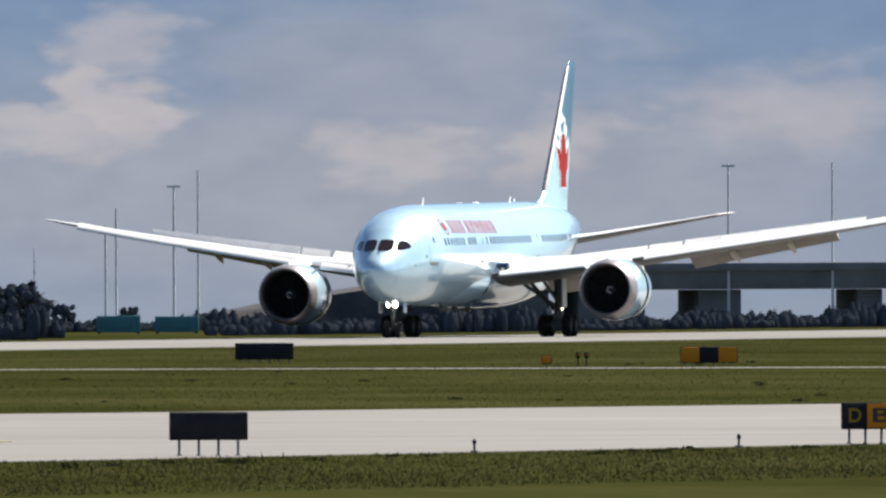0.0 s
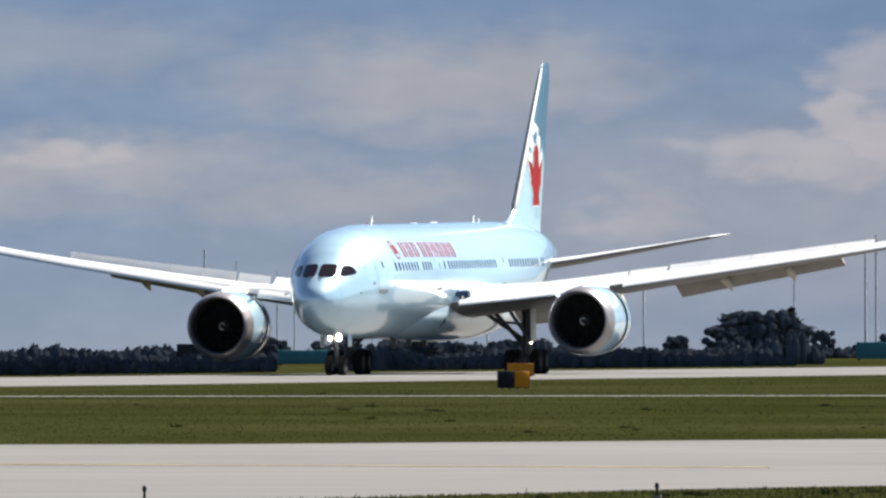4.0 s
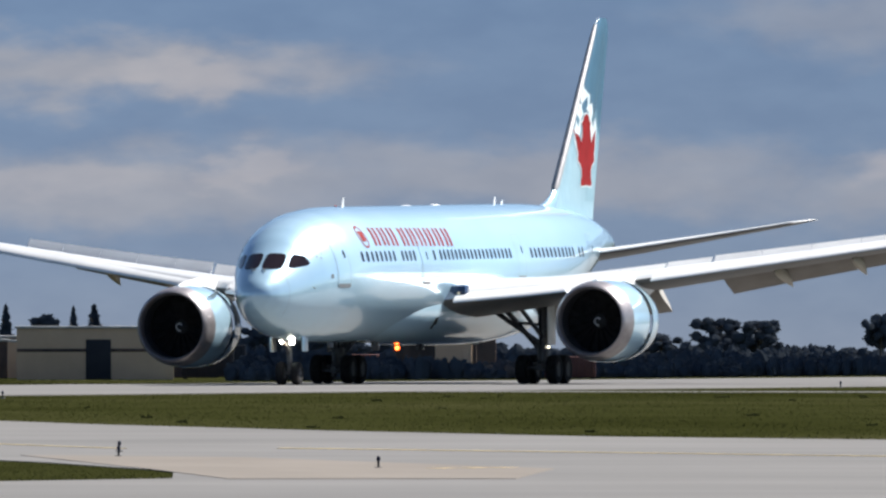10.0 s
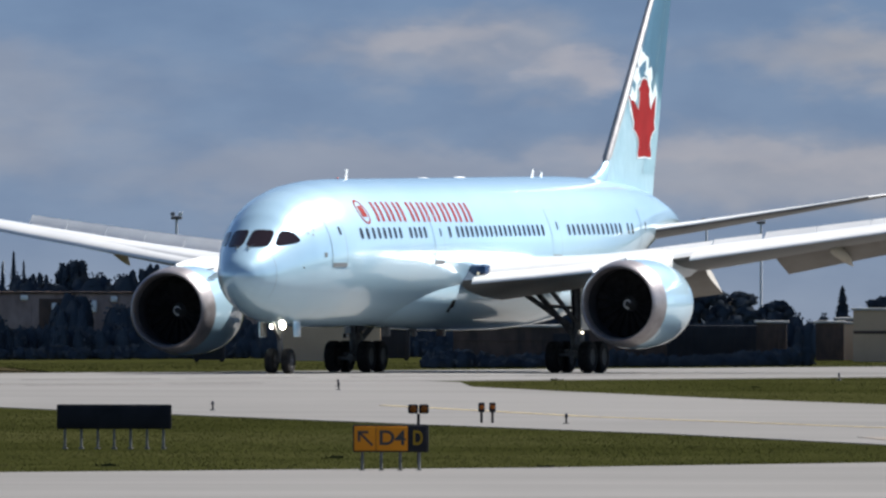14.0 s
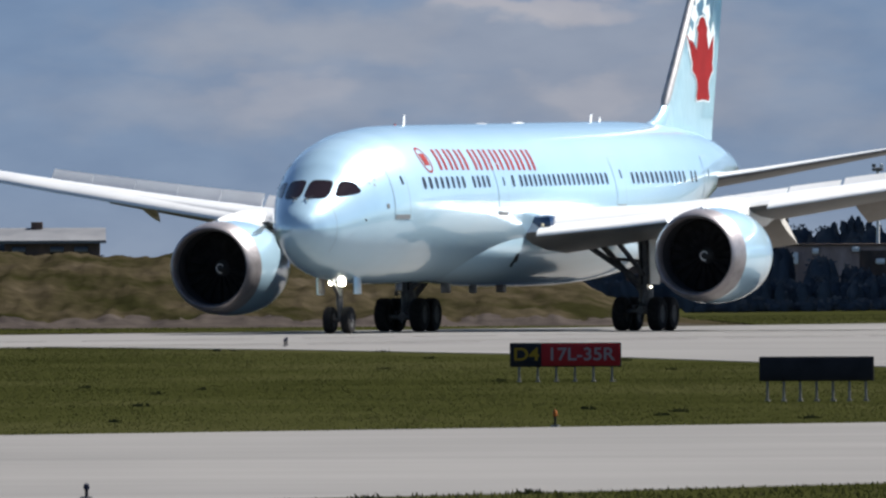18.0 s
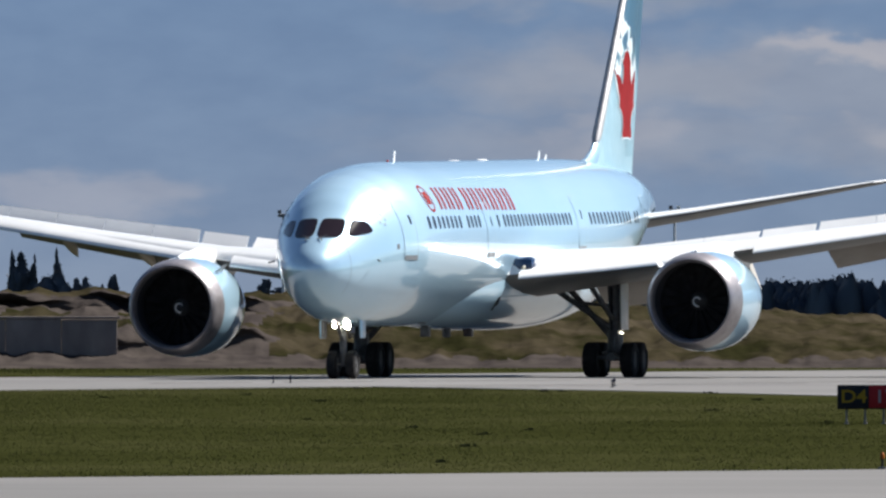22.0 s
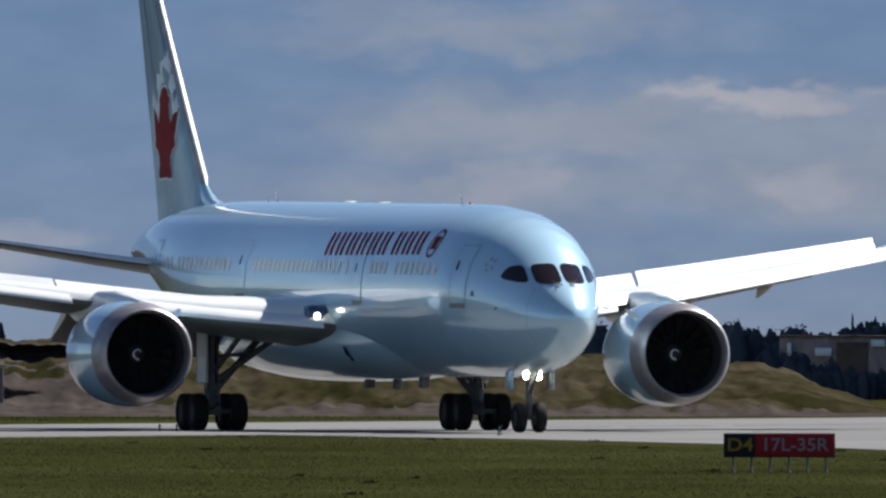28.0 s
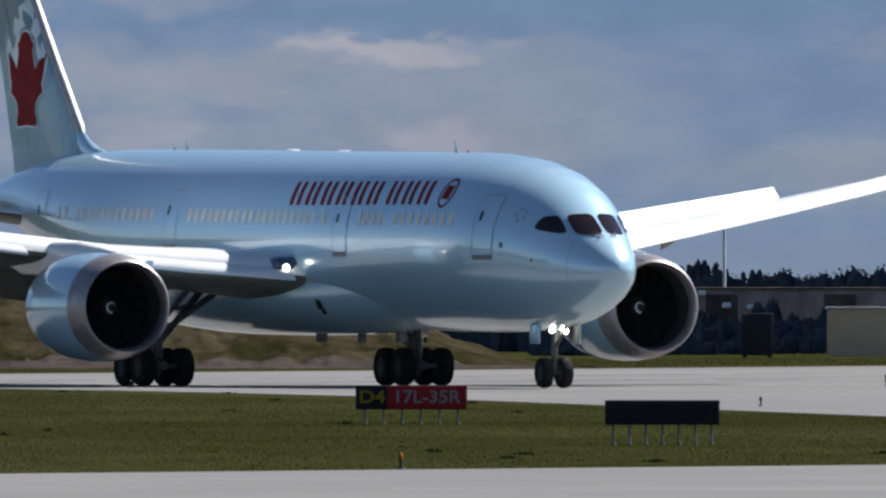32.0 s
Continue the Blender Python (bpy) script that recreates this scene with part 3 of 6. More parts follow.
            part("badge_mark", patch([(u - 0.06, v - 0.05), (u + 0.06, v - 0.05), (u + 0.06, v + 0.05), (u - 0.06, v + 0.05)], 1, 1, lambda p, q: skin(p, q, s, 0.014)), LINE, plane)
        part("panel_seam", patch([(1.5, 3.1), (1.52, 3.1), (1.52, 5.0), (1.5, 5.0)], 1, 12, lambda p, q: skin(p, q, s, 0.006)), LINE, plane)
    # beacons, aerials, drains
    for d, z in ((12.5, 8.02), (21.5, 1.64)):
        bm = bmesh.new()
        bmesh.ops.create_uvsphere(bm, u_segments=12, v_segments=8, radius=0.055 if z > 3 else 0.1, matrix=Matrix.Translation((NOSE - d, 0, z)))
        lamp = part("beacon", bm, BEACON if z < 3 else BEACON_OFF, plane, "orange beacon" if z < 3 else "unlit red beacon")
        if z < 3:
            # added shield: the bulb glows steadily and this covers it between flashes
            bm = bmesh.new()
            loft(bm, [[(r * math.cos(u), r * math.sin(u), h) for u in [radians(55 + 250 * i / 20) for i in range(21)]] for r, h in ((0.15, 0.16), (0.16, 0.0), (0.15, -0.12), (0.03, -0.15))], closed=False)
            shield = part("beacon_shield", bm, STEEL, plane, "added turning shield that hides the beacon between flashes")
            shield.location = (NOSE - d, 0, z)
            SHIELDS.append(shield)
    for d, hgt in ((13.4, 0.42), (36.5, 0.34), (37.6, 0.2)):
        z = 8.02 + 0.0085 * (d - 17)
        bm = bmesh.new()
        loft(bm, [[(NOSE - d - 0.2 * k, 0, z + hgt * k), (NOSE - d - 0.15 - 0.15 * k, -0.02, z + hgt * k), (NOSE - d - 0.3 - 0.06 * k, 0, z + hgt * k), (NOSE - d - 0.15 - 0.15 * k, 0.02, z + hgt * k)] for k in (0, 1)])
        part("aerial", bm, WHITE, plane, "blade aerial")
    for d, hgt in ((23.0, 0.08), (27.5, 0.12)):
        bm = bmesh.new()
        bmesh.ops.create_uvsphere(bm, u_segments=16, v_segments=8, radius=1, matrix=Matrix.Translation((NOSE - d, 0, 8.03 + 0.0085 * (d - 17))) @ Matrix.Diagonal((0.55, 0.22, hgt * 0.5, 1)))
        part("aerial_fairing", bm, WHITE, plane)
    for d in (18.0, 24.8):
        part("drain_mast", boxed(NOSE - d - 0.35, NOSE - d, -0.16, 0.16, 1.52, 1.95, bevel=0.04), STEEL, plane)
    for s in (1, -1):
        part("pitot", tube((NOSE - 2.9, s * 1.95, 4.35), (NOSE - 2.6, s * 2.1, 4.3), 0.03), STEEL, plane)
        part("vent", patch([(4.6, 4.75), (4.78, 4.75), (4.78, 4.93), (4.6, 4.93)], 1, 1, lambda u, v: skin(u, v, s, 0.015)), SILL, plane)
        part("ram_air_inlet", patch([(19.5, 2.5), (20.1, 2.45), (19.8, 3.0), (19.4, 2.95)], 2, 2, lambda u, v: Vector((NOSE - u, s * (2.56 * math.sqrt(1 - ((v - 3.35) / 1.56) ** 2) + 0.03), v))), DARK, plane, "dark air inlet")
    return plane


SYM = [(1.0, 0.0), (0.8, 0.03), (0.6, 0.062), (0.4, 0.09), (0.25, 0.1), (0.12, 0.085), (0.04, 0.055), (0.0, 0.0), (0.04, -0.055), (0.12, -0.085), (0.25, -0.1), (0.4, -0.09), (0.6, -0.062), (0.8, -0.03)]
SLEEVES = []
SHIELDS = []
WHEELS = []

TAIL_WHITE = varied("frost_white", (0.6, 0.72, 0.77), (0.75, 0.82, 0.84), 2.0, 0.3)
TAIL = material("fin_paint", (0.4, 0.6, 0.7), 0.35, 0.0, 0.25)
RUDDER = material("rudder_paint", (0.3, 0.5, 0.6), 0.35, 0.0, 0.25)
for _m, _lo in ((TAIL, (0.34, 0.5, 0.57)), (RUDDER, (0.27, 0.43, 0.5))):
    _n, _l = _m.node_tree.nodes, _m.node_tree.links
    _sep = _n.new("ShaderNodeSeparateXYZ")
    _l.new(coords(_m), _sep.inputs[0])
    _map = _n.new("ShaderNodeMapRange")
    _map.inputs["From Min"].default_value, _map.inputs["From Max"].default_value = 8.0, 16.0
    _l.new(_sep.outputs["Z"], _map.inputs["Value"])
    _up = mix(_m, 0.3, _map.outputs[0], noise_tex(_m, 1.1, 5, (1, 1, 0.45)))
    _t = ramp(_m, _up, [(0.36, _lo), (0.47, (0.2, 0.36, 0.44)), (0.54, (0.055, 0.14, 0.21))])
    _b = noise_tex(_m, 3.2, 4, (1.0, 1, 0.35))
    base(_m, mix(_m, 0.45, _t, ramp(_m, _b, [(0.38, (0.62, 0.72, 0.76)), (0.6, (1, 1, 1))]), "MULTIPLY"))


def wheel(parent, at, r, w):
    prof = [(-0.5, 0.55), (-0.5, 0.8), (-0.42, 0.94), (-0.25, 1.0), (0.25, 1.0), (0.42, 0.94), (0.5, 0.8), (0.5, 0.55)]
    wh = part("wheel", lathe([(a * w, q * r) for a, q in prof], (0, 0, 0), 32, "y"), RUBBER, parent, "black tyre")
    wh.location = at
    part("rim", lathe([(-0.44 * w, 0.56 * r), (-0.36 * w, 0.3 * r), (-0.4 * w, 0.02), (0.4 * w, 0.02), (0.36 * w, 0.3 * r), (0.44 * w, 0.56 * r)], (0, 0, 0), 24, "y"), RIM, wh)
    return wh


AIRLINER = airliner()

# ---- ground ----
GRASS = material("grass", (0.1218, 0.174, 0.0522), 0.9, spec=0.0)
_a = noise_tex(GRASS, 0.05, 6, (1, 0.35, 1))
_b = noise_tex(GRASS, 1.2, 4, (1, 0.12, 1))
_g = ramp(GRASS, _a, [(0.3, (0.0199, 0.0217, 0.003618)), (0.5, (0.03074, 0.03256, 0.00633)), (0.7, (0.04522, 0.04432, 0.01086))])
_g = mix(GRASS, 1.0, _g, (1.02, 1.04, 1.85), "MULTIPLY")
base(GRASS, mix(GRASS, 0.6, _g, ramp(GRASS, _b, [(0.3, (0.45, 0.48, 0.4)), (0.7, (1.0, 1.0, 0.95))]), "MULTIPLY"))
CONCRETE = material("concrete", (0.7308, 0.696, 0.6438), 0.8)
_a = noise_tex(CONCRETE, 0.06, 6, (1, 0.3, 1))
_b = noise_tex(CONCRETE, 1.0, 4, (0.012, 0.11, 1))
_g = ramp(CONCRETE, _a, [(0.3, (0.1703, 0.1639, 0.1569)), (0.7, (0.2318, 0.2229, 0.214))])
base(CONCRETE, mix(CONCRETE, 0.7, _g, ramp(CONCRETE, _b, [(0.36, (0.42, 0.415, 0.41)), (0.6, (0.61, 0.607, 0.604))]), "MULTIPLY"))
SHOULDER = varied("tan_shoulder", (0.1503, 0.1278, 0.1053), (0.1817, 0.1566, 0.1315), 0.2, 0.85, (1, 0.2, 1))
YELLOW_LINE = varied("yellow_line", (0.522, 0.4002, 0.174), (0.609, 0.4785, 0.2436), 0.5, 0.7)


def slab(name, pts, z, mat, label, depth=0.3):
    bm = bmesh.new()
    vs = [bm.verts.new((x, y, z)) for x, y in pts]
    es = [bm.edges.new((a, b)) for a, b in zip(vs, vs[1:] + vs[:1])]
    bmesh.ops.triangle_fill(bm, edges=es, use_beauty=True)
    g = bmesh.ops.extrude_face_region(bm, geom=list(bm.faces))
    for v in g["geom"]:
        if isinstance(v, bmesh.types.BMVert):
            v.co.z -= depth
    ob = ob_from(name, bm, mat, False)
    return tagged(ob, label, "pavement", kind="structure")


def rounded(pts, n=4):
    """Round off a plan outline by cutting its corners twice."""
    for _ in range(2):
        out = []
        for (ax, ay), (bx, by) in zip(pts, pts[1:] + pts[:1]):
            out += [(ax * 0.75 + bx * 0.25, ay * 0.75 + by * 0.25), (ax * 0.25 + bx * 0.75, ay * 0.25 + by * 0.75)]
        pts = out
    return pts


def centre(y):
    return 26.0 + 0.396 * (y - 1083.0)


# flat airfield that falls away to a lower plain far off
bm = bmesh.new()
rings = [[bm.verts.new((r * math.cos(2 * math.pi * i / 96), r * math.sin(2 * math.pi * i / 96), z)) for i in range(96)] for r, z in [(2030, 0), (2150, -2), (2500, -14), (3000, -24), (4950, -30)]]
bm.faces.new(rings[0])
for a, b in zip(rings, rings[1:]):
    for i in range(96):
        bm.faces.new((a[i], a[(i + 1) % 96], b[(i + 1) % 96], b[i]))
tagged(ob_from("ground", bm, GRASS, False), "mown airfield grass, green with dry patches", "grass", kind="structure")

RUNWAY_EDGE = [(centre(300) - 13, 300), (centre(2400) - 13, 2400), (centre(2400) + 33, 2400), (centre(300) + 33, 300)]
TAXI_EDGE = [(-6, 950), (2, 938), (10, 905), (17, 862), (22, 806), (26, 760), (30, 716), (34, 675), (36.8, 630), (37.6, 598), (36, 573), (25, 549), (12, 531), (-5, 507), (-40, 460), (-150, 310),
             (-160, 60), (-90, 185), (8, 395), (42, 477), (68, 540), (96, 587), (200, 815), (300, 1030), (300, 1090), (160, 815), (125, 768), (100, 740), (80, 725), (66, 732), (59, 752), (54, 788), (50, 828), (46.5, 882), (44, 940), (42.5, 985), (44, 1030), (40, 1075), (10, 1020)]
slab("runway", RUNWAY_EDGE, 0.035, CONCRETE, "pale concrete runway with faint stripes")
slab("taxiway", TAXI_EDGE, 0.02, CONCRETE, "pale concrete taxiway joining the runway")
slab("service_road", [(60, 1148), (118, 1118), (180, 1062), (260, 985), (264, 992), (182, 1071), (120, 1128), (60, 1160)], 0.01, CONCRETE, "narrow pale service road")
slab("shoulder", [(37.8, 660), (42.5, 650), (46.5, 605), (43, 570), (37, 570), (37.4, 600)], 0.032, SHOULDER, "tan paved shoulder beside the taxiway", 0.02)
for pts in ([(46, 690), (62, 640), (80, 610), (80, 611.2), (62, 641.2), (46.2, 691.2)], [(33, 830), (36, 760), (42, 690), (42.2, 690), (36.2, 760), (33.2, 830)]):
    slab("taxi_line", pts, 0.036, YELLOW_LINE, "faded yellow taxi line", 0.015)

for x, y in ((43.6, 604.5), (44.4, 606.0), (45.2, 607.5)):
    slab("painted_mark", [(x, y), (x + 0.35, y), (x + 0.75, y + 1.0), (x + 0.4, y + 1.0)], 0.04, YELLOW_LINE, "small faded yellow painted mark", 0.006)
TAR = varied("dark_joint", (0.0522, 0.05046, 0.04872), (0.1218, 0.1166, 0.1114), 0.7, 0.85)
_r = random.Random(4)
for off, y0, y1 in ((16.8, 960, 1130), (38.5, 930, 1010)):
    yy = y0
    while yy < y1:
        l, o = _r.uniform(6, 16), off + _r.uniform(-0.15, 0.15)
        slab("tar_joint", [(centre(yy) + o, yy), (centre(yy + l) + o, yy + l), (centre(yy + l) + o + 0.28, yy + l), (centre(yy) + o + 0.28, yy)], 0.046, TAR, "dark broken tar joint in the pavement", 0.008)
        yy += l + _r.uniform(1, 7)


def inside(px, py, poly):
    r = np.zeros(len(px), bool)
    for (x0, y0), (x1, y1) in zip(poly, poly[1:] + poly[:1]):
        if y0 == y1:
            continue
        c = ((y0 > py) != (y1 > py)) & (px < (x1 - x0) * (py - y0) / (y1 - y0) + x0)
        r ^= c
    return r


def blades(name, label, n, region, hmin, hmax, wmax, mat, seed):
    """Scattered upright blades over a stretch of the plan, off the pavement."""
    rng = np.random.default_rng(seed)
    poly = region
    xs, ys = [p[0] for p in poly], [p[1] for p in poly]
    px, py = rng.uniform(min(xs), max(xs), n * 4), rng.uniform(min(ys), max(ys), n * 4)
    ok = inside(px, py, poly) & ~inside(px, py, TAXI_EDGE) & ~inside(px, py, RUNWAY_EDGE)
    px, py = px[ok][:n], py[ok][:n]
    m = len(px)
    patchy = 0.55 + 0.45 * np.sin(px * 0.9 + 3 * np.sin(py * 0.05)) * np.sin(py * 0.11 + px * 0.3)
    hh = rng.uniform(hmin, hmax, m) * (0.5 + 0.5 * patchy) * np.where(rng.random(m) < 0.004, 2.2, 1.0)
    ww = rng.uniform(0.4, 1.0, m) * wmax
    a = rng.uniform(-0.9, 0.9, m)
    lx, ly = rng.normal(0, 0.35, m) * hh, rng.normal(0, 0.35, m) * hh
    v = np.zeros((m, 3, 3))
    v[:, 0] = np.stack([px - ww * np.cos(a), py - ww * np.sin(a), np.zeros(m) - 0.01], 1)
    v[:, 1] = np.stack([px + ww * np.cos(a), py + ww * np.sin(a), np.zeros(m) - 0.01], 1)
    v[:, 2] = np.stack([px + lx, py + ly, hh], 1)
    me = bpy.data.meshes.new(name)
    me.vertices.add(m * 3)
    me.vertices.foreach_set("co", v.ravel())
    me.loops.add(m * 3)
    me.loops.foreach_set("vertex_index", np.arange(m * 3, dtype=np.int32))
    me.polygons.add(m)
    me.polygons.foreach_set("loop_start", np.arange(0, m * 3, 3, dtype=np.int32))
    me.update(calc_edges=True)
    me.materials.append(mat)
    return tagged(new(name, me), label, "grass", kind="stuff")


BLADE = material("grass_blade", (0.1566, 0.2088, 0.0609), 0.8, spec=0.2)
_n = BLADE.node_tree.nodes
_geo = _n.new("ShaderNodeNewGeometry")
_r = ramp(BLADE, _geo.outputs["Random Per Island"], [(0.0, (0.0217, 0.02441, 0.004522)), (0.5, (0.02894, 0.03166, 0.00633)), (0.85, (0.03618, 0.03799, 0.008135)), (1.0, (0.04975, 0.04522, 0.01537))])
_p = noise_tex(BLADE, 0.05, 6, (1, 0.35, 1))
base(BLADE, mix(BLADE, 1.0, _r, ramp(BLADE, _p, [(0.3, (0.86, 0.95, 1.5)), (0.7, (1.92, 1.9, 2.9))]), "MULTIPLY"))
leafy(BLADE)
BLADE.node_tree.nodes["Principled BSDF"].inputs["Specular IOR Level"].default_value = 0.05
blades("grass_island", "short uneven grass between runway and taxiway", 180000, [(-40, 455), (-40, 850), (3, 940), (45, 600), (36, 565)], 0.015, 0.045, 0.03, BLADE, 1)
blades("grass_field", "short uneven grass between runway and taxiway", 220000, [(40, 1030), (40, 700), (190, 830), (300, 1050), (330, 1700), (220, 1560)], 0.02, 0.055, 0.04, BLADE, 2)
blades("grass_verge", "ragged grass along the taxiway edge", 90000, [(-5, 350), (110, 540), (125, 620), (100, 590), (60, 525), (8, 397)], 0.03, 0.1, 0.03, BLADE, 3)
blades("grass_far", "grass strip beyond the runway", 40000, [(-60, 960), (100, 1300), (110, 1340), (-60, 1200)], 0.02, 0.06, 0.06, BLADE, 4)



def weeds(name, label, spots, seed):
    """Coarser tufts that stand out of the short grass."""
    rng = np.random.default_rng(seed)
    v, f = [], []
    for x, y in spots:
        if inside(np.array([x]), np.array([y]), TAXI_EDGE)[0] or inside(np.array([x]), np.array([y]), RUNWAY_EDGE)[0]:
            continue
        k = rng.uniform(0.5, 1.0)
        for _ in range(22):
            a, r = rng.uniform(0, 6.28), rng.uniform(0, 0.22) * k
            px, py, w, hh = x + 1.3 * r * math.cos(a), y + r * math.sin(a), rng.uniform(0.02, 0.05), rng.uniform(0.04, 0.12) * k
            n = len(v)
            v += [(px - w, py, -0.01), (px + w, py, -0.01), (px + rng.normal(0, 0.05), py, hh)]
            f.append((n, n + 1, n + 2))
    me = bpy.data.meshes.new(name)
    me.from_pydata(v, [], f)
    me.materials.append(WEED)
    tagged(new(name, me), label, "weeds", kind="stuff")


WEED = varied("weed_leaf", (0.02784, 0.03306, 0.00696), (0.04524, 0.05046, 0.01218), 3.0, 0.9)
_r = random.Random(9)
weeds("weed_tufts", "dark weed tufts scattered in the short grass", [(_r.uniform(-25, 40), _r.uniform(515, 930)) for _ in range(50)] + [(_r.uniform(45, 190), _r.uniform(730, 1150)) for _ in range(90)] + [(3 + 0.464 * (yy - 389) + _r.uniform(0.5, 4), yy) for yy in [_r.uniform(385, 590) for _ in range(80)]], 8)

# ---- berm beyond the runway ----
SOIL = material("berm_soil", (0.2784, 0.2262, 0.1566), 0.95, spec=0.0)
_a = noise_tex(SOIL, 0.22, 6, (1, 0.5, 1.6))
_b = noise_tex(SOIL, 1.1, 5)
_g = ramp(SOIL, _a, [(0.38, (0.01914, 0.01914, 0.008096)), (0.52, (0.04123, 0.0346, 0.02062)), (0.68, (0.06258, 0.05153, 0.03533))])
_g = mix(SOIL, 0.6, _g, ramp(SOIL, _b, [(0.3, (0.45, 0.45, 0.43)), (0.7, (1, 1, 1))]), "MULTIPLY")
base(SOIL, _g)
bump(SOIL, _b, 0.6, 0.25)


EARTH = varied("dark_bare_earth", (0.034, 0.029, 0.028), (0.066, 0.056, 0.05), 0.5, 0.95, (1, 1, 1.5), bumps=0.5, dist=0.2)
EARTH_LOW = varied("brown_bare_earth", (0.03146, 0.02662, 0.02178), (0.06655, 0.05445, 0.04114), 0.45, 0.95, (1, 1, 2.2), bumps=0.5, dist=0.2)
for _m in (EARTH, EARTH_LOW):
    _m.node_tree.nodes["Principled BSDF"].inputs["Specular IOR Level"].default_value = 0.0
# cross-section, front to back: share of the depth and height, for the smooth bank and where it is cut in two steps
BANK = [(0.0, 0.0, -0.05, -0.05), (0.05, 0.06, 0.2, 0.35), (0.09, 0.1, 0.4, 0.6), (0.12, 0.115, 0.6, 0.9), (0.15, 0.12, 0.8, 1.25), (0.18, 0.125, 1.0, 1.55), (0.22, 0.22, 1.3, 1.72), (0.27, 0.3, 1.62, 2.0), (0.32, 0.37, 1.9, 2.25), (0.36, 0.42, 2.1, 2.4),
        (0.39, 0.423, 2.25, 2.55), (0.42, 0.423, 2.38, 2.72), (0.45, 0.42, 2.5, 2.9), (0.48, 0.417, 2.62, 3.02), (0.53, 0.5, 2.8, 3.1), (0.6, 0.58, 3.0, 3.16), (0.7, 0.7, 3.1, 3.1), (0.8, 0.8, 3.05, 3.0), (0.9, 0.9, 1.8, 1.8), (1.0, 1.0, -0.05, -0.05)]
FINE = [tuple(p + (q - p) * s / 3 for p, q in zip(a, b)) for a, b in zip(BANK, BANK[1:]) for s in range(3)] + [BANK[-1]]


def berm():
    bm = bmesh.new()
    nx = 600
    g = []
    for i in range(nx + 1):
        x = -60 + 92 * i / nx
        row = []
        end = min(1.0, max(0.0, (31.5 - x) / 9.0))
        end = end * end * (3 - 2 * end)
        cut = min(1.0, max(0.0, (-0.3 + 1.2 * noise.noise((x * 0.3, 7.0, 0)) - x) / 3.5))
        cut = cut * cut * (3 - 2 * cut)
        fall = 1 - 0.28 * max(0, min(1, (x - 4) / 18)) + 0.07 * noise.noise((x * 0.12, 3.1, 0)) + 0.04 * noise.noise((x * 0.5, 1.7, 0))
        sag = 0.6 * max(0.0, min(1.0, (x + 8) / 7)) * cut
        for j, (va, vb, za, zb) in enumerate(FINE):
            k = j / 3
            v = va + (vb - va) * cut
            y = 1135 + 0.25 * x + 75 * v + (0 if j in (0, len(FINE) - 1) else 1.6 * noise.noise((x * 0.25, k * 0.4, 2.0)))
            z = za + (zb - za) * cut
            if 9 <= k <= 13:
                z -= sag * (14 - k) / 5
            lump = 0.0 if v < 0.05 else 1.0
            rough = 0.14 * noise.noise((x * 0.35, y * 0.1, 0.5)) + 0.2 * noise.noise((x * 0.9, k * 0.5, 4.5)) + 0.13 * noise.noise((x * 2.2, k * 1.1, 9.5)) + 0.06 * noise.noise((x * 5.0, k * 2.0, 1.5))
            z = z * fall * end + lump * end * rough
            row.append(bm.verts.new((x, y, max(-0.05, z) if 0 < j < len(FINE) - 1 else -0.05)))
        g.append((row, cut, x))
    for i in range(nx):
        a, b = g[i][0], g[i + 1][0]
        cut, x = g[i][1], g[i][2]
        for j in range(len(FINE) - 1):
            f = bm.faces.new((a[j], b[j], b[j + 1], a[j + 1]))
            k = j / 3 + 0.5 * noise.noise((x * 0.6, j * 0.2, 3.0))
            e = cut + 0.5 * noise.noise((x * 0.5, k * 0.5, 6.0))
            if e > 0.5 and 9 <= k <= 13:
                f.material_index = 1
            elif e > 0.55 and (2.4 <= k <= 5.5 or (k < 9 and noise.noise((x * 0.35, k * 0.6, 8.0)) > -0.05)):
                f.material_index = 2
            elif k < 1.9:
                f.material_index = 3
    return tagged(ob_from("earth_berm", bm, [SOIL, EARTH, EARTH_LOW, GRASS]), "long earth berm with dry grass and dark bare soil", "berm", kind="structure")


berm()
CONC_WALL = varied("stained_wall", (0.15, 0.128, 0.12), (0.22, 0.19, 0.178), 0.8, 0.9, (1, 1, 0.4))
dull(CONC_WALL)
wall_low = thing("retaining_wall", "low stained concrete wall set against the earth berm", "wall", pose(-16.6, 1138.5, 0.5))
for i in range(7):
    part("panel", boxed(-8.2 + 2.33 * i, -8.2 + 2.33 * i + 2.31, 0, 0.3, -0.4, 1.5 + 0.03 * (i % 3), bevel=0.03), CONC_WALL, wall_low)
part("coping", boxed(-8.25, 8.2, -0.06, 0.36, 1.55, 1.65, bevel=0.03), CONC_WALL, wall_low)

# ---- field signs and lights ----
BLACK = varied("sign_black", (0.01044, 0.01131, 0.01566), (0.02088, 0.02175, 0.02784), 1.5, 0.6)
BLACK.node_tree.nodes["Principled BSDF"].inputs["Specular IOR Level"].default_value = 0.15
ORANGE = varied("sign_yellow", (0.64, 0.22, 0.014), (0.7, 0.265, 0.02), 1.0, 0.5)
SIGN_RED = varied("sign_red", (0.26, 0.013, 0.018), (0.34, 0.02, 0.024), 1.0, 0.5)
for _m in (ORANGE, SIGN_RED):
    _m.node_tree.nodes["Principled BSDF"].inputs["Specular IOR Level"].default_value = 0.12
AMBER_DIM = varied("dim_amber", (0.174, 0.0609, 0.01044), (0.2784, 0.0957, 0.01392), 2.5, 0.6)
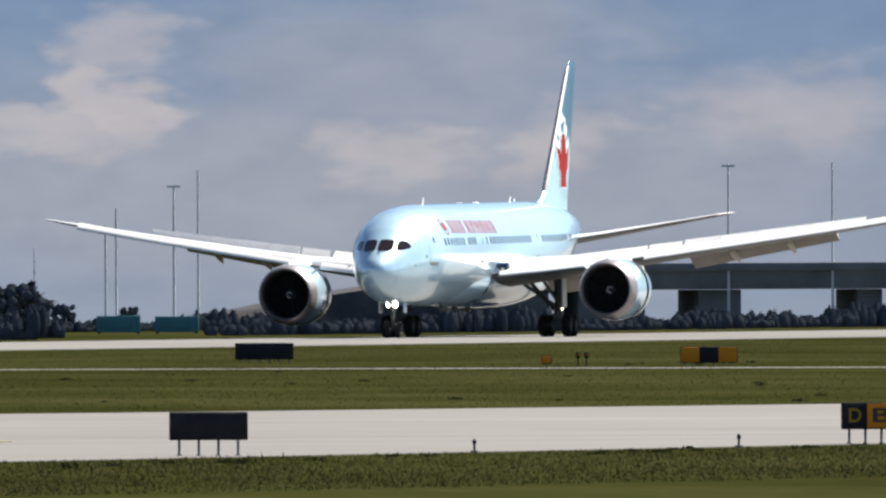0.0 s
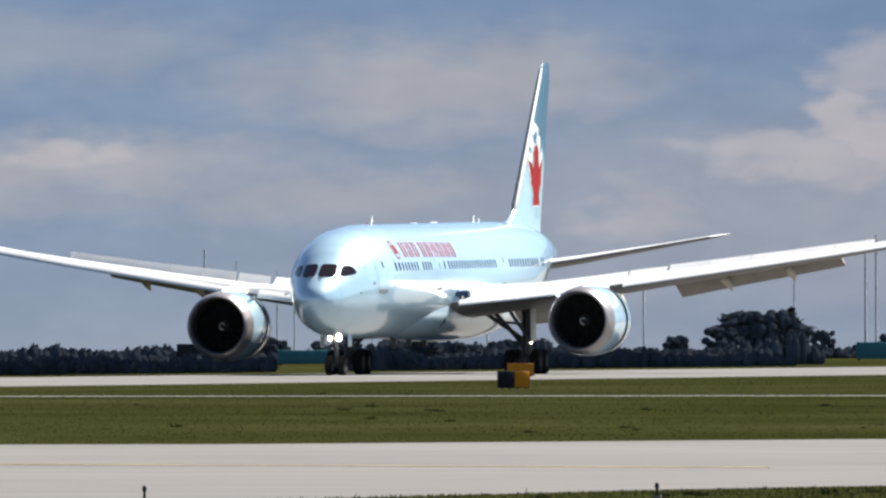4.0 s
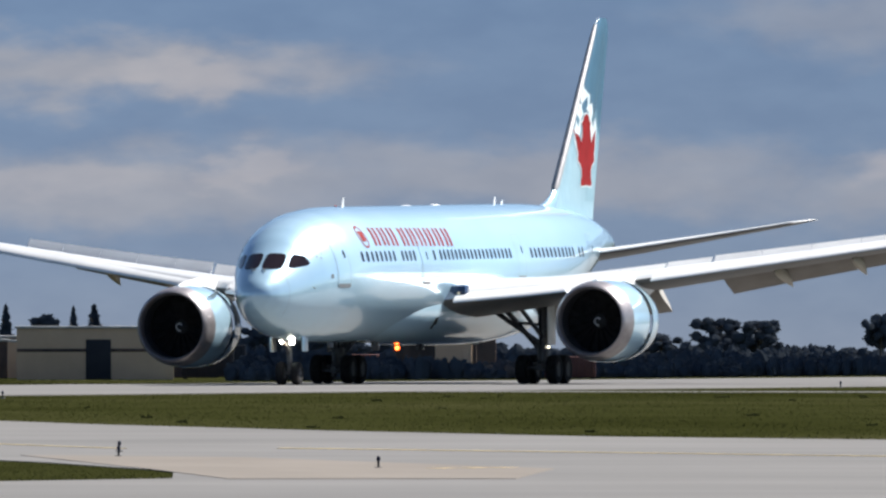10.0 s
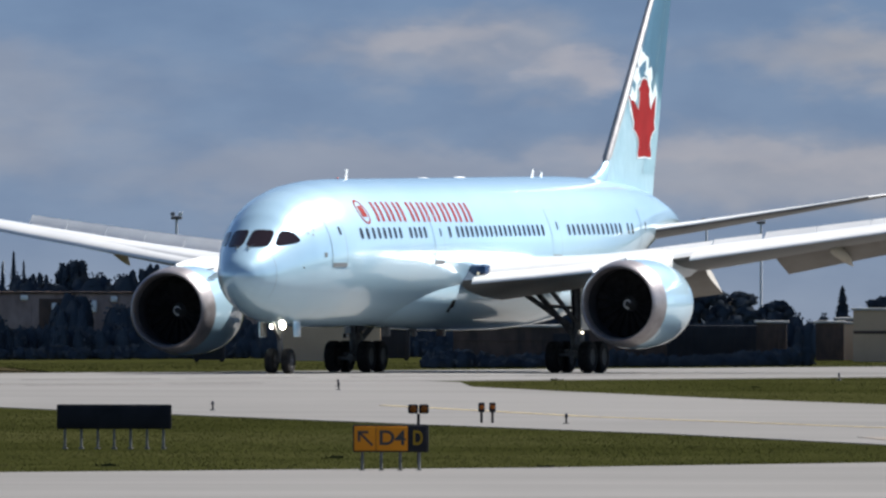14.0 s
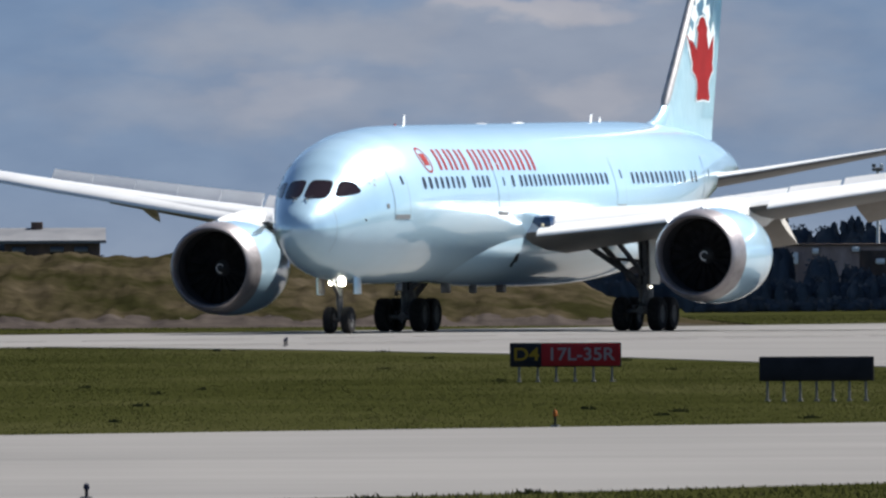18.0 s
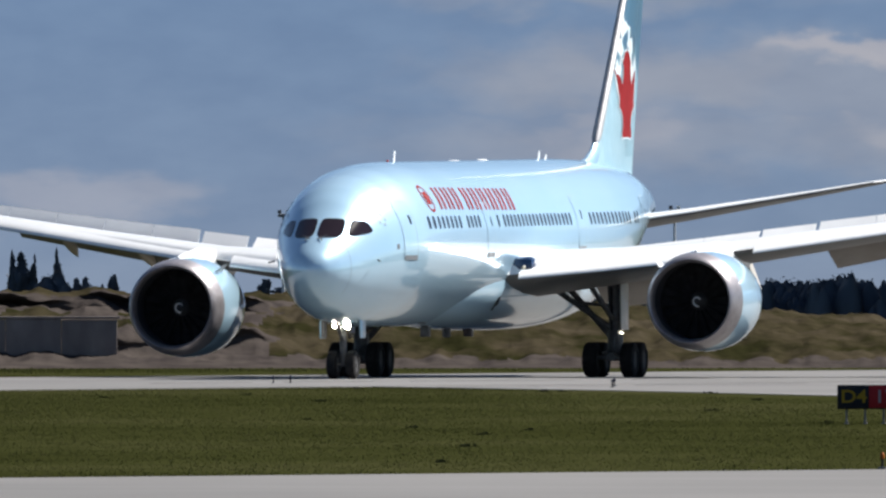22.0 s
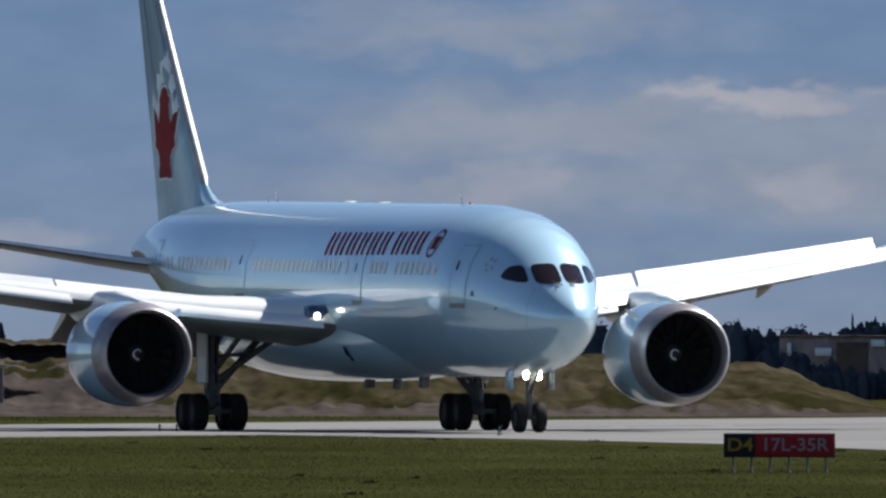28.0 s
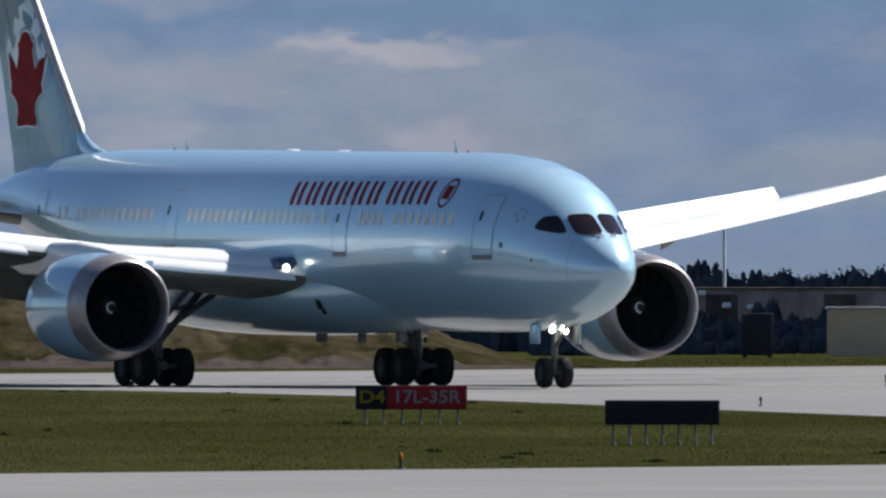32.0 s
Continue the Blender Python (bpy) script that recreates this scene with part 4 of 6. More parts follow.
LETTER_Y = material("letter_yellow", (0.3, 0.19, 0.02), 0.6, spec=0.1)
LETTER_W = material("letter_white", (0.27, 0.22, 0.23), 0.6, spec=0.1)
LETTER_K = material("letter_black", (0.0261, 0.0261, 0.0261), 0.5)
POST = varied("grey_post", (0.1044, 0.1044, 0.1044), (0.174, 0.174, 0.174), 3.0, 0.6)


def lettering(text, size, width, mat, parent, x, z, y):
    cu = bpy.data.curves.new("lettering", "FONT")
    cu.body, cu.size, cu.extrude, cu.align_x, cu.align_y = text, size, 0.004, "CENTER", "CENTER"
    cu.offset = 0.008
    tmp = bpy.data.objects.new("lettering", cu)
    scene.collection.objects.link(tmp)
    bpy.context.view_layer.update()
    me = bpy.data.meshes.new_from_object(tmp.evaluated_get(bpy.context.evaluated_depsgraph_get()))
    bpy.data.objects.remove(tmp)
    ob = new("lettering", me)
    me.materials.clear()
    me.materials.append(mat)
    xs = [v.co.x for v in me.vertices]
    k = width / (max(xs) - min(xs))
    ob.matrix_basis = Matrix.Translation((x, y, z)) @ Euler((radians(90), 0, 0)).to_matrix().to_4x4() @ Matrix.Diagonal((k, 1, 1, 1))
    ob.parent = parent
    return ob


def sign(label, x, y, w, h, leg, panels, legs=4, turn=0.0, bars=()):
    """panels: (share of the width, material, text, text colour); it faces the camera's side."""
    s = thing("airfield_sign", label, "sign", pose(x, y, 0, 0, 0, -math.degrees(math.atan2(x, y)) + turn))
    part("case", boxed(-w / 2, w / 2, -0.02, 0.2, leg, leg + h, bevel=0.025), BLACK, s, "black sign case")
    x0 = -w / 2 + 0.03
    for share, mat, text, col in panels:
        pw = (w - 0.06) * share
        p = part("panel", boxed(x0, x0 + pw - 0.012, -0.045, -0.015, leg + 0.03, leg + h - 0.03, bevel=0.008), mat, s)
        if text == "arrow":
            bm = bmesh.new()
            cx, cz = x0 + pw / 2, leg + h / 2
            for q in ([(0.13, -0.15), (0.16, -0.12), (-0.1, 0.13), (-0.13, 0.1)], [(-0.15, 0.15), (-0.15, -0.06), (-0.1, -0.06), (-0.1, 0.15)], [(-0.1, 0.15), (-0.1, 0.1), (0.06, 0.1), (0.06, 0.15)]):
                f = [[bm.verts.new((cx + u, yy, cz + v)) for u, v in q] for yy in (-0.056, -0.048)]
                loft_faces(bm, f)
            part("arrow", bm, col, p, "", False)
        elif text == "bars":
            for i in range(4):
                bx = x0 + pw * (0.2 + 0.2 * i)
                part("writing_bar", boxed(bx - pw * 0.05, bx + pw * 0.05, -0.052, -0.046, leg + h * 0.3, leg + h * 0.7), col, p)
        elif text:
            lettering(text, h * 0.74, pw * (0.82 if len(text) > 1 else 0.5), col, p, x0 + pw / 2, leg + h / 2, -0.05)
        x0 += pw
    for i in range(legs):
        lx = -w / 2 + w * (i + 0.5) / legs
        part("leg", tube((lx, 0.09, -0.05), (lx, 0.09, leg + 0.02), 0.028, 8), POST, s)
        part("foot", tube((lx, 0.09, 0), (lx, 0.09, 0.04), 0.06, 8), POST, s)
    return s


def loft_faces(bm, f):
    a, b = f
    n = len(a)
    bm.faces.new(a)
    bm.faces.new(b[::-1])
    for i in range(n):
        bm.faces.new((a[i], b[i], b[(i + 1) % n], a[(i + 1) % n]))


plain = [(1.0, BLACK, "", None)]
sign("black unlit airfield sign seen from its back, on four legs", 77.42, 559, 1.62, 0.58, 0.34, plain, 4)
sign("black airfield sign seen from its back, beside the service road", 165.9, 1180, 2.55, 0.72, 0.12, plain, 6)
sign("dark amber airfield sign by the runway, writing worn", 174.5, 1110, 2.36, 0.66, 0.1, [(0.33, ORANGE, "", None), (0.34, BLACK, "", None), (0.33, ORANGE, "", None)], 6)
sign("black and amber direction sign beside the taxiway", 95.9, 586, 1.75, 0.58, 0.33, [(0.32, BLACK, "D", LETTER_Y), (0.68, ORANGE, "BC", LETTER_K)], 5)
sign("black airfield sign seen from its back, on four legs in grass", 70.0, 766, 1.7, 0.63, 0.5, plain, 4)
sign("red runway sign with worn writing on thin legs", 73.7, 737, 1.3, 0.62, 0.4, [(0.17, BLACK, "", None), (0.58, SIGN_RED, "bars", LETTER_W), (0.25, AMBER_DIM, "", None)], 6)
sign("small black airfield sign low in the grass", 74.2, 777, 0.55, 0.3, 0.1, plain, 2)
sign("black airfield sign beyond the grass by the runway", 131.7, 1297, 1.6, 0.65, 0.25, plain, 4)
sign("dull amber airfield sign standing on the runway verge", 145.0, 1192, 1.5, 0.75, 0.08, [(0.5, BLACK, "", None), (0.5, ORANGE, "", None)], 4, 25)
sign("amber airfield sign standing behind another sign", 149.9, 1230, 1.25, 0.6, 0.5, [(1.0, ORANGE, "", None)], 3)
sign("amber and black taxiway sign with arrow and D4", 21.7, 540, 1.5, 0.54, 0.38, [(0.3, ORANGE, "arrow", LETTER_K), (0.44, ORANGE, "D4", LETTER_K), (0.26, BLACK, "D", LETTER_Y)], 4)
sign("black and red runway holding sign reading D4 17L-35R", 14.6, 699, 2.85, 0.62, 0.38, [(0.28, BLACK, "D4", LETTER_Y), (0.72, SIGN_RED, "17L-35R", LETTER_W)], 6)
sign("long blank dark sign seen from its back", 18.4, 612, 2.57, 0.55, 0.45, plain, 7)

sign("small orange marker board on a stub post", 166.24, 1100, 0.42, 0.36, 0.12, [(1.0, ORANGE, "", None)], 1)
LENS_B = material("blue_lens", (0.01044, 0.01392, 0.0348), 0.5, 0.0, 0.0, 0.15)
LENS_Y = material("amber_lens", (0.348, 0.1044, 0.02088), 0.5, 0.0, 0.0, 0.1)


def edge_light(x, y, hgt=0.3, lens=LENS_B):
    s = thing("edge_light", "small dark edge light with a coloured dome on a stem", "light", pose(x, y, 0), "edge lights beside the pavement")
    part("stem", tube((0, 0, -0.02), (0, 0, hgt * 0.7), 0.025, 8), BLACK, s)
    part("base", tube((0, 0, 0), (0, 0, 0.05), 0.09, 10), POST, s)
    part("dome", lathe([(hgt * 0.62, 0.04), (hgt * 0.7, 0.045), (hgt * 0.9, 0.04), (hgt, 0.01)], (0, 0, 0), 12, "z"), lens, s, "coloured glass dome")
    return s


for x, y in [(55.8, 517), (37.6, 983), (33.7, 723), (39.8, 654), (41.1, 675), (42.8, 608), (9.9, 932), (26.8, 796), (36.4, 951), (10.1, 944), (-1.7, 964), (-1.1, 965), (66, 520), (91.5, 578), (84, 566), (60, 1060), (104, 1190)]:
    edge_light(x, y)
edge_light(15.0, 415.5, 0.24)
edge_light(1.3, 387.7, 0.24)
edge_light(10.9, 531.8, 0.34, LENS_Y)
edge_light(73.2, 777, 0.42, LENS_Y)
edge_light(73.5, 777, 0.42, LENS_Y)


def guard_light(x, y):
    s = thing("runway_guard_light", "dark post with a round-topped guard light", "light", pose(x, y, 0), "guard lights at the holding line")
    part("post", tube((0, 0, 0), (0, 0, 0.32), 0.035, 8), BLACK, s)
    part("head", boxed(-0.085, 0.085, -0.06, 0.08, 0.3, 0.56, bevel=0.03), BLACK, s)
    part("lens", lathe([(-0.075, 0.06), (-0.09, 0.04), (-0.095, 0.005)], (0, 0, 0.44), 12, "y"), LENS_Y, s)


guard_light(31.63, 727)
guard_light(31.92, 727)
guard_light(169.3, 1111.6)
guard_light(169.65, 1111.6)
s = thing("twin_light_unit", "black twin-lamp unit on a single post behind the sign", "light", pose(23.07, 560, 0.1))
part("post", tube((0, 0, -0.1), (0, 0, 0.95), 0.03, 8), BLACK, s)
for q in (-0.11, 0.11):
    part("lamp_housing", boxed(q - 0.1, q + 0.1, -0.08, 0.1, 0.95, 1.14, bevel=0.03), BLACK, s)
    part("lens", lathe([(-0.085, 0.07), (-0.1, 0.04), (-0.105, 0.005)], (q, 0, 1.045), 12, "y"), LENS_Y, s)

# ---- distance: huts, containers, poles, trees, overpass ----
TANWALL = varied("tan_wall", (0.58, 0.4, 0.26), (0.66, 0.47, 0.31), 0.5, 0.85)
BROWNWALL = varied("brown_wall", (0.055, 0.04, 0.036), (0.13, 0.085, 0.068), 0.7, 0.9, (1, 1, 0.4), lo=0.4, hi=0.6)
REDBOX = varied("red_box", (0.11, 0.042, 0.036), (0.16, 0.06, 0.048), 0.6, 0.7)
TEAL = varied("teal_box", (0.02088, 0.1479, 0.1827), (0.0348, 0.1914, 0.2262), 0.5, 0.6)
DARKBLUE = varied("dark_blue_box", (0.02958, 0.03132, 0.03828), (0.04872, 0.05046, 0.05742), 0.5, 0.6)
ROOF = varied("grey_roof", (0.348, 0.348, 0.348), (0.522, 0.522, 0.522), 0.5, 0.8)
STRUCT = varied("overpass_concrete", (0.132, 0.1386, 0.154), (0.198, 0.2046, 0.22), 0.3, 0.85)
# galvanised grey lightened in its colour so that far poles look hazed
GALV = varied("galvanised_haze", (0.522, 0.5394, 0.5742), (0.696, 0.7134, 0.7482), 1.0, 0.6, (1, 1, 0.2))


def hut(x, y, w, top, wall, label):
    s = thing("hut", label, "building", pose(x, y, 0, 0, 0, -math.degrees(math.atan2(x, y))))
    d = max(3.0, w * 0.6)
    part("wall", boxed(-w / 2, w / 2, 0, d, 0, top - 0.12, bevel=0.03), wall, s)
    part("roof", boxed(-w / 2 - 0.1, w / 2 + 0.1, -0.12, d + 0.12, top - 0.12, top, bevel=0.03), ROOF, s)
    q = w * 0.02 if w > 6 else w * 0.3
    part("door", boxed(q - w * 0.08, q + w * 0.08, -0.05, 0.02, 0, min(2.0, top * 0.75), bevel=0.02), DARKBLUE if w > 6 else wall, s, "dark door" if w > 6 else "")
    if w > 6:
        part("band", boxed(-w / 2 + 0.02, w / 2 - 0.02, -0.04, 0.02, top * 0.52, top * 0.58, bevel=0.01), BROWNWALL, s, "brown band along the wall")
    return s


def container(x, y, w, top, mat, label):
    s = thing("container", label, "container", pose(x, y, 0, 0, 0, -math.degrees(math.atan2(x, y))))
    part("body", boxed(-w / 2, w / 2, 0, 2.4, 0.1, top, bevel=0.03), mat, s)
    for i in range(max(3, int(w / 0.35))):
        q = -w / 2 + 0.15 + i * (w - 0.3) / (max(3, int(w / 0.35)) - 1)
        part("rib", boxed(q - 0.06, q + 0.06, -0.05, 0.01, 0.2, top - 0.1, bevel=0.01), mat, s)
    for q in (-w / 2 + 0.15, w / 2 - 0.15):
        part("skid", boxed(q - 0.1, q + 0.1, 0.05, 2.3, 0, 0.12), BLACK, s)
    return s


for x, y, w, top in [(79.2, 1320, 7.6, 2.6), (50.1, 1320, 4.9, 2.4), (97.3, 1330, 1.8, 1.9), (77.4, 1345, 3.3, 1.9)]:
    hut(x, y, w, top, TANWALL, "tan site hut with a brown door beyond the runway")
for x, y, w, top in [(82.0, 1355, 10.8, 2.1), (98.8, 1350, 2.2, 1.8), (100.5, 1380, 5.2, 2.3), (72.8, 1345, 1.5, 1.95), (75.4, 1340, 1.4, 1.95), (63.4, 1360, 11.3, 1.7)]:
    hut(x, y, w, top, BROWNWALL, "low brown shed beyond the runway")
for x, y, w, top in [(103.0, 1330, 2.5, 1.1), (93.0, 1330, 1.4, 1.2)]:
    container(x, y, w, top, REDBOX, "dull red steel container")
for x, y, w, top in [(243.3, 1800, 2.9, 1.2), (247.2, 1800, 2.9, 1.15), (193.6, 1700, 3.4, 0.95)]:
    container(x, y, w, top, TEAL, "teal steel container far off")
for x, y, w, top in [(192.1, 1750, 2.2, 1.3), (195.5, 1750, 3.7, 1.2), (85.3, 1330, 2.5, 1.5), (53.4, 1330, 1.9, 2.2), (70.5, 1352, 5.0, 1.7), (88.7, 1370, 2.1, 1.6), (108.9, 1390, 2.3, 1.3), (43.6, 1300, 1.5, 2.1)]:
    container(x, y, w, top, DARKBLUE, "dark blue steel container")


def low_house(x, y, w, top, label):
    """A long single-storey house with a shallow gabled roof, seen over the berm."""
    s = thing("house", label, "building", pose(x, y, 0, 0, 0, -math.degrees(math.atan2(x, y))))
    part("wall", boxed(-w / 2, w / 2, 0, 6, 0, top - 0.75, bevel=0.03), BROWNWALL, s)
    bm = bmesh.new()
    loft(bm, [[(q, -0.4, top - 0.8), (q, -0.4, top - 0.65), (q, 3, top), (q, 6.4, top - 0.65), (q, 6.4, top - 0.8)] for q in (-w / 2 - 0.3, w / 2 + 0.3)])
    part("roof", bm, STRUCT, s, "dark shingled roof", False)
    part("chimney", boxed(-w * 0.22, -w * 0.22 + 0.6, 2.6, 3.2, top - 0.5, top + 0.3, bevel=0.03), BROWNWALL, s)
    for q in (-0.35, 0.05, 0.3):
        part("window", boxed(q * w - 0.35, q * w + 0.35, -0.04, 0.02, top - 1.5, top - 0.95, bevel=0.02), GLASS, s)


PINK = varied("pinkish_wall", (0.24, 0.175, 0.16), (0.42, 0.32, 0.29), 0.9, 0.9, (1, 1, 0.5))
shed = thing("long_shed", "long low pinkish-brown shed behind dark shrubs", "building", pose(48, 1450, 0))
part("wall", boxed(-17.6, 13, 0, 5, 0, 3.2, bevel=0.03), PINK, shed)
part("roof", boxed(-17.8, 13.2, -0.2, 5.2, 3.2, 3.3, bevel=0.03), BROWNWALL, shed)
for i in range(14):
    part("panel", boxed(-16.8 + 2.1 * i, -15.1 + 2.1 * i, -0.05, 0.01, 0.2, 3.05 - 0.12 * (i % 3), bevel=0.02), [PINK, BROWNWALL, PINK][i * 7 % 3], shed)
for q, w, z0, z1 in [(-9.2, 0.42, 2.82, 3.12), (-4.44, 0.36, 2.75, 3.08), (-5.5, 0.3, 2.2, 2.85), (-2.3, 0.42, 2.85, 3.14), (-1.0, 0.5, 2.2, 2.5), (0.3, 0.5, 2.15, 2.4), (-7.6, 0.3, 2.3, 2.7), (-15.4, 0.9, 2.2, 2.65), (-12.5, 0.75, 2.68, 3.08), (-17.2, 0.22, 2.2, 2.9)]:
    part("vent_hood", boxed(q - w / 2, q + w / 2, -0.3, -0.055, z0, z1, bevel=0.08), WHITE, shed, "white hood on the wall")
low_house(3.0, 1400, 4.9, 4.3, "low brown house with a dark roof behind the berm")


def nearer(x, y, hgt):
    """Bring a far upright to the rim of the level field, on its line of sight."""
    k = min(1.0, 2010.0 / y)
    return x * k, y * k, EYE[2] + (hgt - EYE[2]) * k


def pole(x, y, hgt, r=0.13, head=""):
    x, y, hgt = nearer(x, y, hgt)
    s = thing("utility_pole", "tall grey pole far off" + (" with a crossarm" if head else ""), "pole", pose(x, y, 0))
    part("shaft", tube((0, 0, 0), (0, 0, hgt), r * 0.75, 8, r * 0.5), GALV, s)
    if head == "T":
        part("crossarm", boxed(-0.5, 0.5, -0.06, 0.06, hgt - 0.2, hgt - 0.05), GALV, s)
    for i in range(3):
        z = hgt * (0.55 + 0.14 * i)
        part("bracket", boxed(-0.1, 0.1, -0.05, 0.05, z, z + 0.08), GALV, s)


for x, y, hgt, head in [(288.2, 2100, 10.9, "T"), (290.1, 2100, 12.0, ""), (309.8, 2300, 8.2, ""), (310.7, 2300, 9.6, ""), (303.7, 2300, 6.3, ""), (315.9, 2000, 11.9, "T"), (323.7, 2000, 12.0, ""), (242.4, 2200, 8.3, ""), (245.0, 2200, 7.4, ""), (248.3, 2200, 6.5, ""), (249.7, 2200, 6.0, ""),
                        (198.1, 2200, 5.9, ""), (204.2, 2200, 5.4, ""), (241.0, 2100, 8.5, ""), (243.0, 2100, 5.7, ""), (244.4, 2100, 5.9, ""), (247.6, 2100, 6.4, ""), (146.5, 2200, 4.7, ""), (194.8, 2100, 5.7, ""), (100.2, 2100, 8.9, ""), (102.2, 2100, 6.3, ""), (45.9, 1800, 5.5, ""), (46.8, 1800, 5.2, "")]:
    pole(x, y, hgt, 0.14 if hgt > 8 else 0.09, head)


def street_lamp(x, y, hgt):
    s = thing("street_lamp", "grey street lamp with a curved arm far off", "lamp", pose(x, y, 0))
    part("shaft", tube((0, 0, 0), (0, 0, hgt - 0.5), 0.07, 8), GALV, s)
    pts = [(0.9 * (1 - math.cos(a)), hgt - 0.5 + 0.5 * math.sin(a)) for a in [math.pi / 2 * i / 5 for i in range(6)]]
    bm = bmesh.new()
    loft(bm, [[(px + 0.05 * math.cos(b), 0.05 * math.sin(b), pz) for b in [2 * math.pi * i / 6 for i in range(6)]] for px, pz in pts])
    part("arm", bm, GALV, s)
    part("head", boxed(0.8, 1.3, -0.08, 0.08, hgt - 0.08, hgt + 0.04, bevel=0.02), GALV, s)


for x, y, hgt in [(237.3, 2000, 4.6), (241.3, 2000, 6.0), (248.6, 2000, 5.8), (252.9, 2000, 6.2), (230.0, 2000, 9.4), (193.5, 2000, 9.2), (145.2, 2000, 5.8)]:
    street_lamp(x, y, hgt)


def mast(x, y, hgt):
    s = thing("lighting_mast", "tall mast with a ring of floodlights on top", "mast", pose(x, y, 0))
    part("shaft", tube((0, 0, 0), (0, 0, hgt - 0.3), 0.11, 8, 0.07), GALV, s)
    part("ring", lathe([(hgt - 0.35, 0.25), (hgt - 0.3, 0.32), (hgt - 0.2, 0.32), (hgt - 0.15, 0.1)], (0, 0, 0), 14, "z"), STEEL, s)
    for i in range(4):
        a = math.pi / 4 + i * math.pi / 2
        part("floodlight", boxed(0.3 * math.cos(a) - 0.1, 0.3 * math.cos(a) + 0.1, 0.3 * math.sin(a) - 0.1, 0.3 * math.sin(a) + 0.1, hgt - 0.15, hgt + 0.05, bevel=0.03), WHITE if i == 3 else STEEL, s)


for x, y, hgt in [(98.3, 1900, 8.3), (102.1, 1900, 8.3), (137.1, 1900, 8.3), (144.1, 2000, 8.5), (19.35, 1500, 7.7), (48.5, 1500, 7.6), (-2.1, 1500, 7.45)]:
    mast(x, y, hgt)


dull(STRUCT, DARKBLUE, ROOF)
DUST = varied("dusty_earth", (0.05, 0.05, 0.058), (0.08, 0.08, 0.09), 0.4, 0.95)

dull(DUST)


def overpass():
    s = thing("overpass", "dark concrete road overpass on square piers far off", "bridge", pose(0, 0, 0))
    part("deck", boxed(298, 345, 2000, 2012, 2.65, 4.3, bevel=0.1), STRUCT, s)
    part("parapet", boxed(298, 345, 1999.6, 1999.9, 4.0, 4.6, bevel=0.03), STRUCT, s)
    for a, b in [(298.2, 302.6), (304.8, 309.8), (313.8, 317), (325.7, 327.6), (336, 339)]:
        part("pier", boxed(a, b, 2001, 2011, 0, 2.62, bevel=0.1), STRUCT, s)
    bm = bmesh.new()
    loft(bm, [[(x, 1998.8, -0.1), (x, 2022, -0.1), (x, 2015, z), (x, 2000, z)] for x, z in ((276, 0.2), (280, 1.2), (285, 2.2), (291, 3.1), (298.4, 3.8))])
    part("embankment", bm, DUST, s, "dusty earth embankment")


overpass()

# trees: tapered trunk, limbs, a crown of many small leaf clumps
BARK = varied("bark", (0.11, 0.088, 0.066), (0.198, 0.165, 0.132), 4.0, 0.9)
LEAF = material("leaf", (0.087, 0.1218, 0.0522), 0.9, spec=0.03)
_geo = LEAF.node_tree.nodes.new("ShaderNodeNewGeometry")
# the blue in these leaf tones puts distance haze into the colour
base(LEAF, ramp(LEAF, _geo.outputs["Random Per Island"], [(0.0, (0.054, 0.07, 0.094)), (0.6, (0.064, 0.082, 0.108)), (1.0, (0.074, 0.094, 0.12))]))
# normals turned off the sun keep these clumps in even shade
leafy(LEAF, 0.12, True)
# the same foliage, lightened and blued in its colour for distance haze
HAZE_LEAF = material("hazed_leaf", (0.09, 0.11, 0.12), 0.9, spec=0.03)
_geo = HAZE_LEAF.node_tree.nodes.new("ShaderNodeNewGeometry")
base(HAZE_LEAF, ramp(HAZE_LEAF, _geo.outputs["Random Per Island"], [(0.0, (0.088, 0.105, 0.128)), (0.6, (0.096, 0.114, 0.136)), (1.0, (0.104, 0.122, 0.144))]))
# normals tipped slightly to the sun lift the far tone
leafy(HAZE_LEAF, 0.2, True, (-0.04, -0.78, 0.48))


def leaves(rng, pts, size):
    m = len(pts)
    a, b = rng.uniform(0, 6.28, m), rng.uniform(-1.2, 1.2, m)
    u = np.stack([np.cos(a), np.sin(a), np.zeros(m)], 1) * (size * rng.uniform(0.6, 1.3, m))[:, None]
    w = np.stack([-np.sin(a) * np.sin(b), np.cos(a) * np.sin(b), np.cos(b)], 1) * (size * rng.uniform(0.6, 1.3, m))[:, None]
    v = np.stack([pts - u, pts - w * 0.8, pts + u, pts + w], 1).reshape(-1, 3)
    return v, [(4 * i, 4 * i + 1, 4 * i + 2, 4 * i + 3) for i in range(m)]


def foliage(rng, pts, size, hearts):
    """Loose leaves round the lumpy solid hearts (centre, half width, half height) of the clumps."""
    v, f = leaves(rng, pts, size)
    v, n = [v], len(v)
    nu, nv = 9, 6
    a, b = np.meshgrid(np.arange(nu) * 2 * np.pi / nu, (np.arange(nv) + 0.5) * np.pi / nv, indexing="ij")
    ball = np.stack([np.cos(a) * np.sin(b), np.sin(a) * np.sin(b), np.cos(b)], 2).reshape(-1, 3)
    quads = [(i * nv + j, (i + 1) % nu * nv + j, (i + 1) % nu * nv + j + 1, i * nv + j + 1) for i in range(nu) for j in range(nv - 1)]
    for c, wide, tall in hearts:
        v.append(np.array(c) + ball * (wide, wide, tall) * rng.uniform(0.9, 1.1, (len(ball), 1)))
        f += [tuple(n + k for k in q) for q in quads]
        n += len(ball)
    return np.concatenate(v).tolist(), [], f


